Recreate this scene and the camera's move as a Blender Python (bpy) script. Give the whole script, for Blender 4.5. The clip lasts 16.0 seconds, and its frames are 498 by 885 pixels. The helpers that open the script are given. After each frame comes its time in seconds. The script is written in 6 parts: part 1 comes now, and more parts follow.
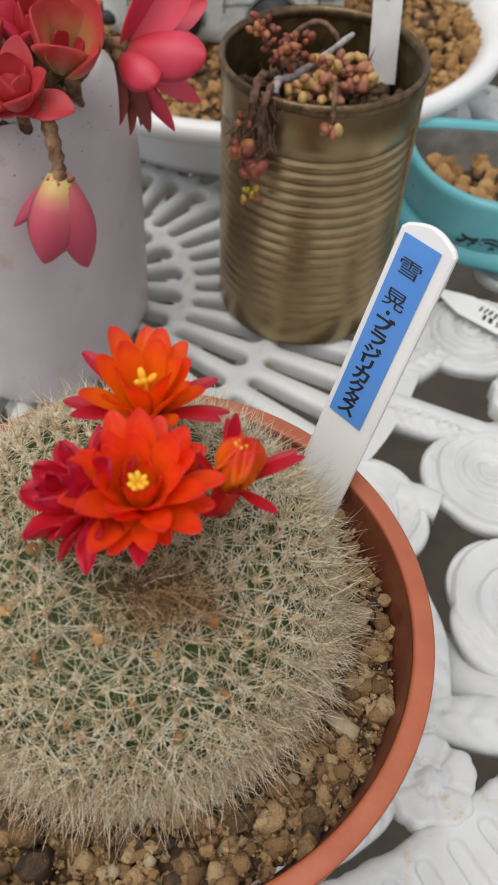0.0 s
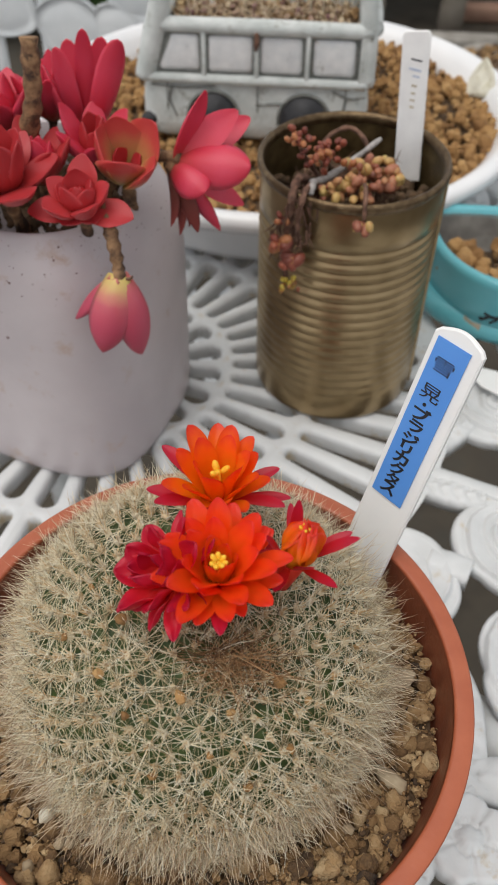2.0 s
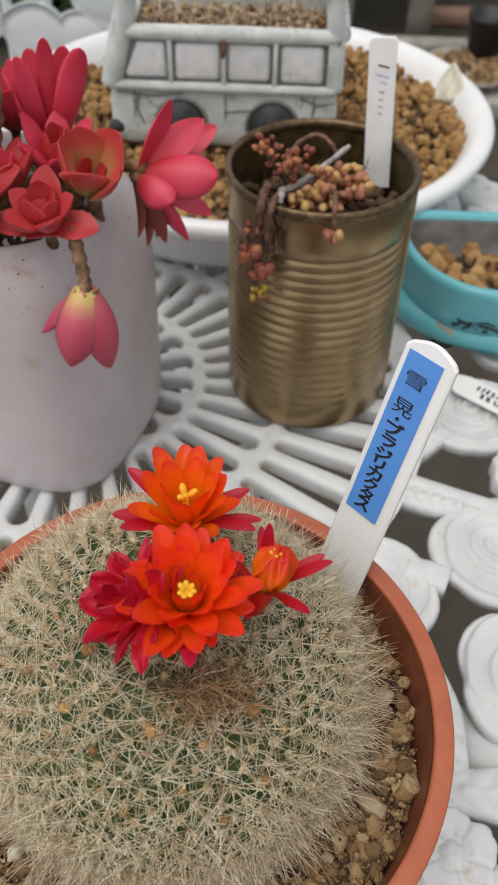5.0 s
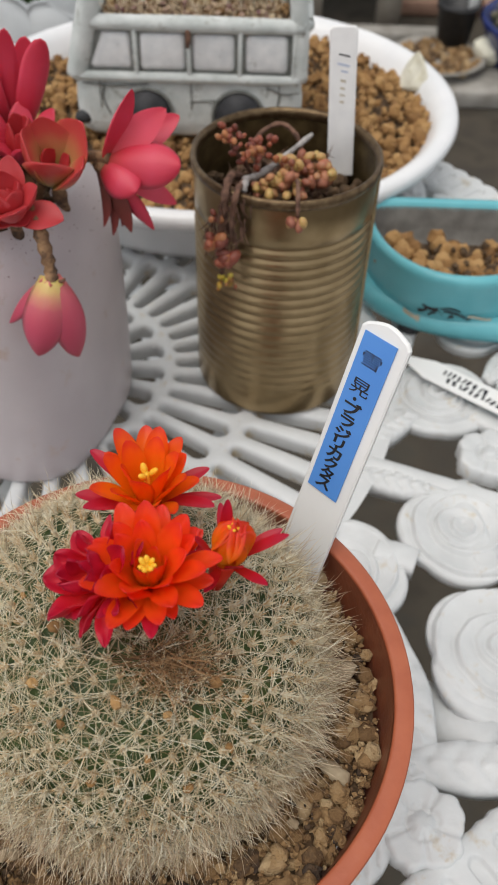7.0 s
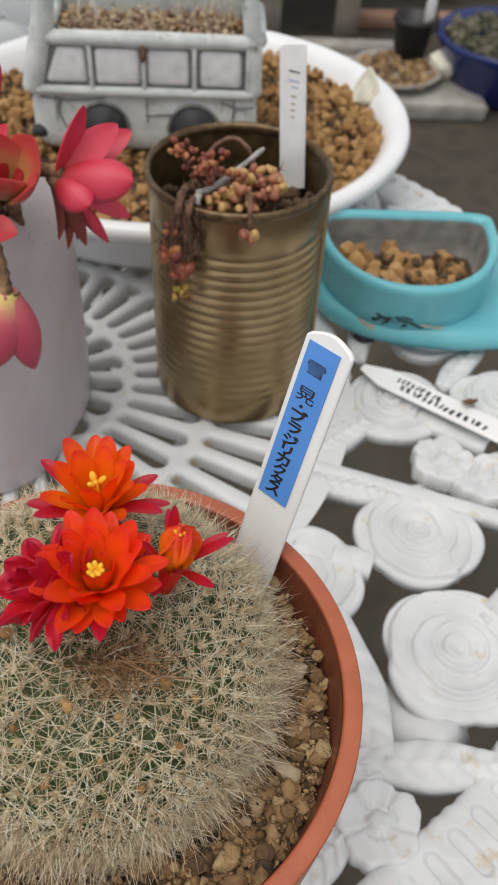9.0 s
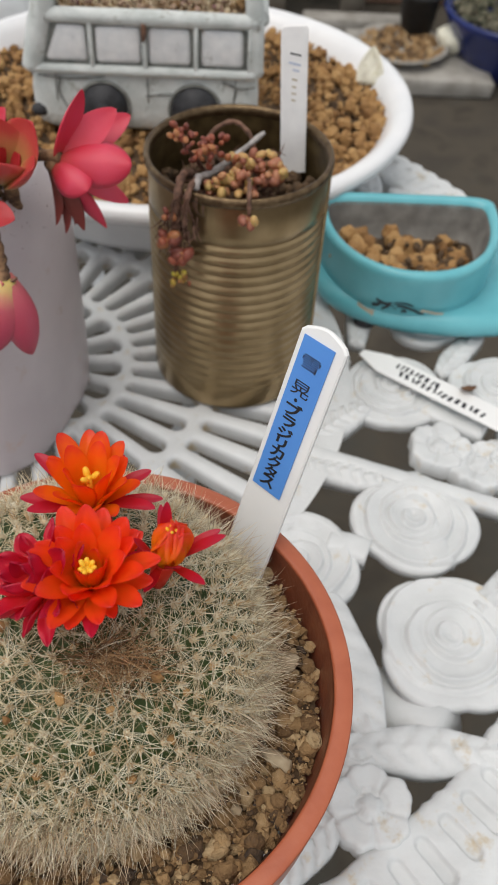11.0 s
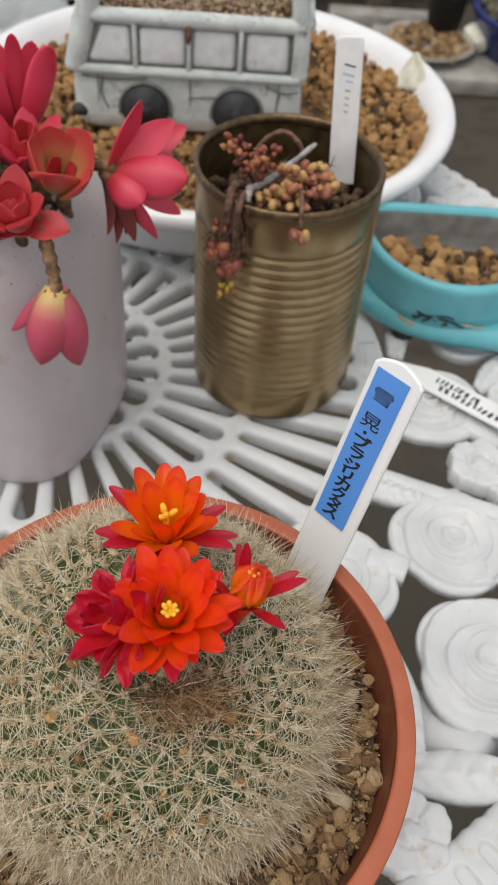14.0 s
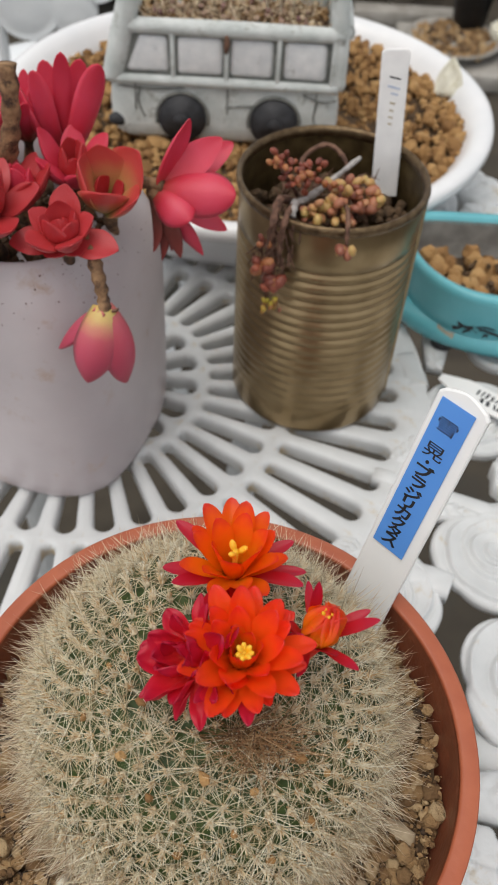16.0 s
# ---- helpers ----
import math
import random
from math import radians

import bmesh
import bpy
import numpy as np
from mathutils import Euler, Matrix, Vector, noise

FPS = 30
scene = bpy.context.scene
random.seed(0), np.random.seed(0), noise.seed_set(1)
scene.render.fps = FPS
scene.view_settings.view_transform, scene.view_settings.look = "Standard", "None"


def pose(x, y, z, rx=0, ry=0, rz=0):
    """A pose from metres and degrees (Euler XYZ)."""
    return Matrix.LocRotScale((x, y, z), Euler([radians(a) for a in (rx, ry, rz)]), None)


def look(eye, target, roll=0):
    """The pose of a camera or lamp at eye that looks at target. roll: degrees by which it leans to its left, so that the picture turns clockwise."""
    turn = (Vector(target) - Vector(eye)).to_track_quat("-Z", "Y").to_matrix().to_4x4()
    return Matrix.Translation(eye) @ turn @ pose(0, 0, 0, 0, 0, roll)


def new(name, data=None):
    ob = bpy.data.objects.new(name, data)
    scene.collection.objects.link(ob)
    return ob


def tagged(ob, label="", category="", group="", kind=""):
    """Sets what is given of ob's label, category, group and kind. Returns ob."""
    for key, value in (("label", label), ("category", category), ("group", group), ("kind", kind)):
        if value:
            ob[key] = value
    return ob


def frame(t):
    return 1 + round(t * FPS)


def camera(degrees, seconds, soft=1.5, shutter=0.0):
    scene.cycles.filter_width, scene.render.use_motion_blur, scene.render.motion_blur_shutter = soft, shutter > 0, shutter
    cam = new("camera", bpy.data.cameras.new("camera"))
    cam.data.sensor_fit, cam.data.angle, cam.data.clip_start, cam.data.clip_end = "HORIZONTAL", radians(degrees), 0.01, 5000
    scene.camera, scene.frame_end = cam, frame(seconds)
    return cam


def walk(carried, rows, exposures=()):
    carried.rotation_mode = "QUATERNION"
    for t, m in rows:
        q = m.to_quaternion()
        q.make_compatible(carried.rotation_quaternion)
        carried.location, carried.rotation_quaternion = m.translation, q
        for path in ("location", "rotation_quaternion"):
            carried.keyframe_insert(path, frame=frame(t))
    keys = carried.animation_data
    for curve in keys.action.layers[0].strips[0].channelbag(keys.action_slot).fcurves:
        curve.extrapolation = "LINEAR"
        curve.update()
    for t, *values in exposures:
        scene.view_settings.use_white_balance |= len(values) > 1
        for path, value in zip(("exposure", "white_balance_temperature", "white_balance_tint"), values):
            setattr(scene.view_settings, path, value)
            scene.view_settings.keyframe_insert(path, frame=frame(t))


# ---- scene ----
EXPOSURES = [(0.0, 0.0), (16.0, 0.0)]
cam = camera(33.06, 16.0)
# seconds, eye, then yaw, pitch and lean in degrees
PATH = [
    (0, 0.01127, 0.01944, 0.25792, 2.031, -51.023, 3.031),
    (0.5, 0.00996, 0.01548, 0.26418, 3.083, -50.178, 2.390),
    (1, 0.00376, 0.01172, 0.26726, 4.154, -49.021, 1.534),
    (1.5, 0.00031, 0.01216, 0.27562, 4.886, -47.778, 0.667),
    (2, 0.00469, 0.00895, 0.27623, 4.523, -46.936, 0.729),
    (2.5, 0.00340, 0.01551, 0.27350, 3.888, -46.406, 0.964),
    (3, 0.00104, 0.01614, 0.27901, 3.309, -46.293, 1.033),
    (3.5, 0.00392, 0.01780, 0.27866, 2.919, -46.431, 1.127),
    (4, 0.00515, 0.01989, 0.27330, 2.441, -46.383, 1.396),
    (6.3, 0.00876, 0.00620, 0.27743, 1.959, -47.071, 0.826),
    (6.5, 0.00937, 0.01745, 0.27270, 1.554, -47.096, 1.016),
    (7, 0.00986, 0.00978, 0.27669, 0.169, -47.129, 1.759),
    (7.5, 0.01768, 0.00647, 0.27662, -1.125, -46.924, 2.377),
    (8, 0.01704, 0.00523, 0.27745, -2.287, -46.636, 2.971),
    (8.5, 0.01256, 0.00261, 0.28507, -2.911, -46.444, 3.193),
    (9, 0.01376, 0.00604, 0.28010, -3.066, -46.367, 3.251),
    (9.2, 0.01805, 0.00278, 0.28204, -3.075, -46.498, 3.156),
    (11.3, 0.01367, 0.00919, 0.28360, -3.040, -48.092, 4.054),
    (11.5, 0.00832, 0.00945, 0.28587, -3.022, -48.186, 4.262),
    (12, 0.00620, 0.00801, 0.28507, -2.842, -48.467, 4.518),
    (12.5, 0.01070, 0.00998, 0.28121, -2.564, -48.591, 4.561),
    (13, 0.00464, 0.01429, 0.28309, -2.247, -48.557, 4.497),
    (13.5, 0.00011, 0.01685, 0.28579, -2.115, -48.504, 4.552),
    (14, 0.00178, 0.01650, 0.28617, -2.221, -48.516, 4.785),
    (14.5, 0.00277, 0.01779, 0.28491, -2.304, -48.567, 4.910),
    (15, -0.00050, 0.01743, 0.28535, -2.371, -48.581, 5.058),
    (15.5, -0.00220, 0.01871, 0.28776, -1.824, -48.616, 4.616),
    (16, -0.00775, 0.02251, 0.28933, -0.215, -48.797, 3.407),
]
walk(cam, [(t, pose(x, y, z, 0, 0, yaw) @ pose(0, 0, 0, 90 + pitch, 0, 0) @ pose(0, 0, 0, 0, 0, lean)) for t, x, y, z, yaw, pitch, lean in PATH], EXPOSURES)
cam.data.dof.use_dof, cam.data.dof.focus_distance, cam.data.dof.aperture_fstop = True, 0.178, 46.0

# ---- light: a bright overcast sky, with a weak and very soft sun behind it ----
world = bpy.data.worlds.new("sky")
scene.world = world
world.use_nodes = True
wn, wl = world.node_tree.nodes, world.node_tree.links
sky = wn.new("ShaderNodeTexSky")
sky.sky_type, sky.sun_disc = "NISHITA", False
sky.sun_elevation, sky.sun_rotation = radians(72), radians(225)
grey = wn.new("ShaderNodeHueSaturation")
grey.inputs["Saturation"].default_value = 0.10
wl.new(sky.outputs[0], grey.inputs["Color"])
wl.new(grey.outputs[0], wn["Background"].inputs[0])
wn["Background"].inputs[1].default_value = 0.167
sun = new("sun", bpy.data.lights.new("sun", "SUN"))
sun.data.energy, sun.data.angle, sun.data.color = 1.65, radians(50), (1.0, 0.945, 0.86)
sun.matrix_world = look((-0.50, -0.30, 2.3), (0, 0.2, 0))


# ---- materials ----
def mat(name, colours, rough=0.6, metal=0.0, scale=200.0, bump=0.0, bump_scale=900.0, island=False, detail=6.0,
        translucent=0.0, uv=False, coat=0.0, stain=None, stain_scale=40.0, stain_at=0.62, sub=0.0):
    """A surface whose colour wanders between the colours given, by noise (or by piece, or along the piece), with fine relief."""
    m = bpy.data.materials.new(name)
    m.use_nodes = True
    n, l = m.node_tree.nodes, m.node_tree.links
    b = n["Principled BSDF"]
    co = n.new("ShaderNodeTexCoord")
    no = n.new("ShaderNodeTexNoise")
    no.inputs["Scale"].default_value, no.inputs["Detail"].default_value = scale, detail
    l.new(co.outputs["Object"], no.inputs["Vector"])
    ramp = n.new("ShaderNodeValToRGB")
    e = ramp.color_ramp.elements
    lo, hi = (0.0, 1.0) if (island or uv) else (0.32, 0.68)
    for i, c in enumerate(colours):
        p = lo + (hi - lo) * i / max(1, len(colours) - 1)
        el = e[i] if i < 2 else e.new(p)
        el.position, el.color = p, (*c, 1)
    order = sorted(range(len(colours)))
    for i in order:
        e[i].position = lo + (hi - lo) * i / max(1, len(colours) - 1)
        e[i].color = (*colours[i], 1)
    if island or uv:
        if island:
            source = n.new("ShaderNodeObjectInfo").outputs["Random"] if island == "object" else n.new("ShaderNodeNewGeometry").outputs["Random Per Island"]
        else:
            sep = n.new("ShaderNodeSeparateXYZ")
            l.new(co.outputs["UV"], sep.inputs[0])
            source = sep.outputs["X"]
        mix = n.new("ShaderNodeMath")
        mix.operation = "MULTIPLY_ADD"
        mix.inputs[1].default_value = 0.5 if island else 0.22
        sub_ = n.new("ShaderNodeMath")
        sub_.operation = "SUBTRACT"
        sub_.inputs[1].default_value = 0.5
        l.new(no.outputs["Fac"], sub_.inputs[0])
        l.new(sub_.outputs[0], mix.inputs[0])
        l.new(source, mix.inputs[2])
        l.new(mix.outputs[0], ramp.inputs["Fac"])
    else:
        l.new(no.outputs["Fac"], ramp.inputs["Fac"])
    colour = ramp.outputs["Color"]
    if stain:
        sn = n.new("ShaderNodeTexNoise")
        sn.inputs["Scale"].default_value, sn.inputs["Detail"].default_value = stain_scale, 8.0
        sn.inputs["Roughness"].default_value = 0.7
        l.new(co.outputs["Object"], sn.inputs["Vector"])
        sr = n.new("ShaderNodeMapRange")
        sr.inputs["From Min"].default_value, sr.inputs["From Max"].default_value = stain_at, stain_at + 0.12
        l.new(sn.outputs["Fac"], sr.inputs["Value"])
        mx = n.new("ShaderNodeMix")
        mx.data_type = "RGBA"
        l.new(sr.outputs[0], mx.inputs["Factor"])
        l.new(colour, mx.inputs["A"])
        mx.inputs["B"].default_value = (*stain, 1)
        colour = mx.outputs["Result"]
    l.new(colour, b.inputs["Base Color"])
    b.inputs["Roughness"].default_value, b.inputs["Metallic"].default_value = rough, metal
    b.inputs["Coat Weight"].default_value = coat
    if sub:
        b.inputs["Subsurface Weight"].default_value, b.inputs["Subsurface Scale"].default_value = sub, 0.002
    if bump:
        bn = n.new("ShaderNodeTexNoise")
        bn.inputs["Scale"].default_value, bn.inputs["Detail"].default_value = bump_scale, 4.0
        l.new(co.outputs["Object"], bn.inputs["Vector"])
        bu = n.new("ShaderNodeBump")
        bu.inputs["Strength"].default_value, bu.inputs["Distance"].default_value = bump, 0.0006
        l.new(bn.outputs["Fac"], bu.inputs["Height"])
        l.new(bu.outputs[0], b.inputs["Normal"])
    if translucent:
        t = n.new("ShaderNodeBsdfTranslucent")
        l.new(colour, t.inputs["Color"])
        ms = n.new("ShaderNodeMixShader")
        ms.inputs[0].default_value = translucent
        l.new(b.outputs[0], ms.inputs[1])
        l.new(t.outputs[0], ms.inputs[2])
        l.new(ms.outputs[0], n["Material Output"].inputs["Surface"])
    return m


WHITE_CAST = mat("white_cast_paint", [(0.56, 0.575, 0.58), (0.68, 0.695, 0.70)], 0.55, bump=0.30, bump_scale=700, scale=45,
                 stain=(0.52, 0.42, 0.27), stain_scale=55, stain_at=0.585)
CHAIR_WHITE = mat("bright_white_paint", [(0.72, 0.75, 0.77), (0.82, 0.84, 0.85)], 0.45, scale=30, bump=0.3, bump_scale=160, stain=(0.5, 0.48, 0.42), stain_scale=30, stain_at=0.66)
TERRACOTTA = mat("terracotta_plastic", [(0.37, 0.095, 0.045), (0.44, 0.125, 0.06)], 0.38, scale=120, bump=0.12, bump_scale=700,
                 stain=(0.55, 0.27, 0.17), stain_scale=220, stain_at=0.70)
TERRACOTTA_DARK = mat("dark_terracotta", [(0.17, 0.050, 0.026), (0.26, 0.078, 0.038)], 0.42, scale=160, bump=0.3, bump_scale=600, stain=(0.34, 0.24, 0.17), stain_scale=320, stain_at=0.69)
SOIL = mat("pumice_soil", [(0.06, 0.04, 0.028), (0.19, 0.108, 0.047), (0.28, 0.168, 0.075), (0.36, 0.225, 0.105), (0.50, 0.36, 0.20)], 0.95, island=True, scale=500, bump=1.0, bump_scale=1400)
SOIL_GRAIN = mat("pumice_grain", [(0.06, 0.04, 0.028), (0.19, 0.108, 0.047), (0.28, 0.168, 0.075), (0.36, 0.225, 0.105), (0.50, 0.36, 0.20)], 0.95, island="object", scale=500, bump=1.0, bump_scale=2300)
AKADAMA = mat("baked_clay_grains", [(0.20, 0.10, 0.036), (0.36, 0.20, 0.075), (0.45, 0.275, 0.115)], 0.95, island=True, scale=300, bump=0.8, bump_scale=1200)
CLAY_LUMP = mat("baked_clay_lump", [(0.20, 0.10, 0.036), (0.36, 0.20, 0.075), (0.45, 0.275, 0.115)], 0.95, island="object", scale=300, bump=0.8, bump_scale=1200)
SOIL_BED = mat("damp_soil", [(0.05, 0.03, 0.015), (0.14, 0.085, 0.045)], 0.95, scale=350, bump=1.0, bump_scale=900)
STONE = mat("pale_stone", [(0.32, 0.24, 0.15), (0.50, 0.41, 0.28)], 0.9, scale=260, bump=0.6, bump_scale=900, stain=(0.25, 0.18, 0.1), stain_scale=300)
STONE_WHITE = mat("cream_shell", [(0.66, 0.63, 0.50), (0.78, 0.76, 0.66)], 0.6, scale=120, bump=0.4, bump_scale=500, stain=(0.5, 0.46, 0.28), stain_scale=120, stain_at=0.55)
CACTUS = mat("cactus_skin", [(0.020, 0.042, 0.006), (0.062, 0.100, 0.018)], 0.6, scale=180, bump=0.3)
AREOLE = mat("areole_felt", [(0.66, 0.42, 0.20), (0.84, 0.68, 0.44), (0.90, 0.80, 0.60), (0.93, 0.87, 0.72)], 0.95, island=True, bump=0.8, bump_scale=2500)
SPINE = mat("cream_spines", [(0.28, 0.19, 0.10), (0.66, 0.54, 0.34), (0.90, 0.80, 0.58), (0.98, 0.94, 0.79)], 0.4, island=True, translucent=0.05)
OLD_SPINE = mat("old_tan_spines", [(0.34, 0.22, 0.13), (0.60, 0.45, 0.30), (0.86, 0.73, 0.53)], 0.5, island=True, translucent=0.05)
BROWN_HAIR = mat("brown_hair", [(0.09, 0.04, 0.015), (0.30, 0.16, 0.065), (0.52, 0.34, 0.18)], 0.7, island=True)
PETAL_ORANGE = mat("orange_petal", [(1.0, 0.46, 0.008), (1.0, 0.42, 0.008), (1.0, 0.34, 0.01), (1.0, 0.22, 0.015), (0.90, 0.07, 0.04)], 0.38, uv=True, scale=500, translucent=0.56, bump=0.1, bump_scale=1500)
PETAL_RED = mat("scarlet_petal", [(1.0, 0.36, 0.012), (1.0, 0.25, 0.012), (1.0, 0.18, 0.014), (1.0, 0.12, 0.018), (0.92, 0.045, 0.035)], 0.36, uv=True, scale=500, translucent=0.58, bump=0.1, bump_scale=1500)
PETAL_MAGENTA = mat("crimson_petal", [(0.78, 0.035, 0.015), (0.66, 0.014, 0.028), (0.52, 0.009, 0.05)], 0.42, uv=True, scale=500, translucent=0.35, bump=0.1, bump_scale=1500)
PETAL_WILT = mat("wilting_petal", [(0.92, 0.06, 0.02), (0.84, 0.025, 0.03), (0.74, 0.015, 0.045), (0.56, 0.01, 0.05)], 0.42, uv=True, scale=500, translucent=0.4, bump=0.1, bump_scale=1500)
YELLOW = mat("yellow_stigma", [(0.95, 0.50, 0.01), (0.98, 0.66, 0.07)], 0.6, scale=900, translucent=0.2)
LEAF_RED = mat("crimson_leaf", [(0.36, 0.055, 0.035), (0.50, 0.026, 0.052), (0.58, 0.042, 0.085), (0.50, 0.020, 0.05)], 0.5, uv=True, scale=150, sub=0.15, bump=0.15, bump_scale=600)
LEAF_SCARLET = mat("scarlet_leaf", [(0.24, 0.04, 0.02), (0.40, 0.03, 0.03), (0.44, 0.034, 0.04), (0.36, 0.016, 0.022)], 0.48, uv=True, scale=150, sub=0.15, bump=0.15, bump_scale=600)
LEAF_OLIVE = mat("olive_red_leaf", [(0.30, 0.28, 0.07), (0.38, 0.30, 0.09), (0.44, 0.20, 0.08), (0.48, 0.06, 0.05), (0.44, 0.03, 0.035)], 0.48, uv=True, scale=150, sub=0.15, bump=0.15, bump_scale=600)
LEAF_BUD = mat("pink_bud_leaf", [(0.60, 0.47, 0.14), (0.59, 0.40, 0.15), (0.56, 0.22, 0.15), (0.52, 0.10, 0.13), (0.50, 0.075, 0.12), (0.48, 0.06, 0.11), (0.46, 0.05, 0.10), (0.40, 0.035, 0.075), (0.34, 0.025, 0.055)], 0.5, uv=True, scale=120, sub=0.15, bump=0.15, bump_scale=600)
LEAF_PINK = mat("pink_leaf", [(0.52, 0.14, 0.12), (0.52, 0.10, 0.13), (0.50, 0.075, 0.12), (0.48, 0.06, 0.11), (0.44, 0.045, 0.09), (0.36, 0.03, 0.06)], 0.5, uv=True, scale=120, sub=0.15, bump=0.15, bump_scale=600)
LEAF_DRY = mat("withered_leaf", [(0.11, 0.04, 0.025), (0.22, 0.03, 0.025)], 0.7, uv=True, scale=150, bump=0.4, bump_scale=500)
BARK = mat("jointed_bark", [(0.12, 0.06, 0.03), (0.34, 0.20, 0.10)], 0.85, scale=260, bump=1.0, bump_scale=700, stain=(0.05, 0.026, 0.016), stain_scale=170, stain_at=0.47)
DARK_STEM = mat("dead_stem", [(0.07, 0.034, 0.022), (0.22, 0.115, 0.075)], 0.85, scale=400, bump=0.6)
GREY_TWIG = mat("grey_twig", [(0.25, 0.23, 0.22), (0.45, 0.42, 0.40)], 0.85, scale=400, bump=0.6)
BEAD_TAN = mat("tan_bead_leaves", [(0.20, 0.060, 0.038), (0.34, 0.13, 0.070), (0.43, 0.23, 0.09), (0.48, 0.33, 0.11)], 0.5, island=True, scale=500, sub=0.1)
BEAD_RED = mat("rusty_bead_leaves", [(0.13, 0.03, 0.02), (0.28, 0.07, 0.035), (0.38, 0.16, 0.06)], 0.5, island=True, scale=500, sub=0.1)
BEAD_OLIVE = mat("olive_bead_leaves", [(0.20, 0.05, 0.03), (0.30, 0.16, 0.03), (0.46, 0.37, 0.04)], 0.5, island=True, scale=500, sub=0.1)
CERAMIC = mat("mauve_white_ceramic", [(0.45, 0.40, 0.415), (0.59, 0.535, 0.545)], 0.30, scale=18, bump=0.06, bump_scale=300, stain=(0.45, 0.34, 0.29), stain_scale=60, stain_at=0.585)
CAN = mat("lacquered_tin", [(0.265, 0.188, 0.096), (0.365, 0.268, 0.148)], 0.30, metal=0.9, scale=90, stain=(0.14, 0.085, 0.04), stain_scale=120, stain_at=0.68)
CAN_RIM = mat("rusted_tin", [(0.09, 0.055, 0.028), (0.20, 0.138, 0.075)], 0.34, metal=0.75, scale=300, bump=0.5, bump_scale=900)
CAN_INSIDE = mat("dark_tin_inside", [(0.06, 0.038, 0.015), (0.14, 0.098, 0.042)], 0.45, metal=0.6, scale=160, bump=0.4)
PLASTIC = mat("white_plastic", [(0.78, 0.78, 0.78), (0.84, 0.84, 0.83)], 0.35, scale=50, bump=0.05)
OLD_PLASTIC = mat("faded_plastic", [(0.76, 0.75, 0.75), (0.84, 0.83, 0.82)], 0.5, scale=150, bump=0.1)
BLUE_TAPE = mat("blue_tape", [(0.085, 0.26, 0.68), (0.10, 0.29, 0.72)], 0.35, scale=40)
INK = mat("black_ink", [(0.01, 0.01, 0.014), (0.02, 0.02, 0.025)], 0.45)
FADED_INK = mat("faded_ink", [(0.42, 0.48, 0.62), (0.58, 0.6, 0.66)], 0.6)
ENAMEL = mat("white_glaze", [(0.74, 0.75, 0.77), (0.82, 0.82, 0.83)], 0.25, scale=30, bump=0.04, stain=(0.55, 0.52, 0.44), stain_scale=60, stain_at=0.72)
CONCRETE = mat("grey_white_concrete", [(0.47, 0.50, 0.485), (0.64, 0.66, 0.645)], 0.9, scale=90, bump=0.8, bump_scale=420, stain=(0.24, 0.235, 0.20), stain_scale=85, stain_at=0.565)
WINDOW_PAINT = mat("weathered_window_panel", [(0.62, 0.63, 0.64), (0.76, 0.76, 0.76)], 0.85, scale=150, bump=0.4, stain=(0.3, 0.29, 0.27), stain_scale=110)
DRY_BEAD = mat("shrivelled_leaves", [(0.20, 0.10, 0.10), (0.34, 0.23, 0.17), (0.46, 0.35, 0.22), (0.56, 0.47, 0.33)], 0.8, island=True, scale=400)
GROUT = mat("grey_groove", [(0.14, 0.15, 0.14), (0.24, 0.24, 0.22)], 0.95, scale=250, bump=0.5)
WHEEL = mat("black_wheel", [(0.012, 0.012, 0.014), (0.035, 0.035, 0.04)], 0.6, scale=250, bump=0.3)
TEAL = mat("turquoise_glaze", [(0.11, 0.40, 0.46), (0.15, 0.48, 0.54)], 0.28, scale=50, bump=0.06, bump_scale=250, stain=(0.30, 0.45, 0.45), stain_scale=120, stain_at=0.72)
TEAL_INSIDE = mat("grey_bare_inside", [(0.14, 0.13, 0.12), (0.25, 0.24, 0.22)], 0.9, scale=100, bump=0.4)
SCUFF = mat("bare_clay_scuff", [(0.42, 0.36, 0.27), (0.55, 0.48, 0.36)], 0.85, scale=300, bump=0.4)
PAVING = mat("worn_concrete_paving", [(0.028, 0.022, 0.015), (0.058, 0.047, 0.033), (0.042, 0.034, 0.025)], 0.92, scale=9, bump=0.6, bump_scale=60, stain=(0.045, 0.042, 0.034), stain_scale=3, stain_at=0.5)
DEAD_LEAF = mat("dead_leaf", [(0.10, 0.045, 0.02), (0.2, 0.1, 0.05)], 0.85, scale=200, bump=0.4)
HEDGE = mat("dark_foliage", [(0.018, 0.045, 0.008), (0.05, 0.105, 0.018), (0.09, 0.16, 0.03)], 0.6, island=True, scale=40, translucent=0.2)
WOOD = mat("weathered_wood", [(0.16, 0.13, 0.10), (0.27, 0.24, 0.20)], 0.9, scale=14, bump=0.5, bump_scale=80)
BLACK_POT = mat("black_plastic", [(0.012, 0.012, 0.013), (0.025, 0.025, 0.027)], 0.5, scale=60)
BLUE_GLAZE = mat("cobalt_glaze", [(0.012, 0.02, 0.10), (0.02, 0.035, 0.16)], 0.25, scale=12, bump=0.05)
SLAB = mat("grey_slab", [(0.23, 0.215, 0.19), (0.36, 0.34, 0.31)], 0.9, scale=25, bump=0.5, bump_scale=150)
TILE_PINK = mat("pinkish_brick", [(0.30, 0.17, 0.12), (0.40, 0.25, 0.18)], 0.9, scale=20, bump=0.5)


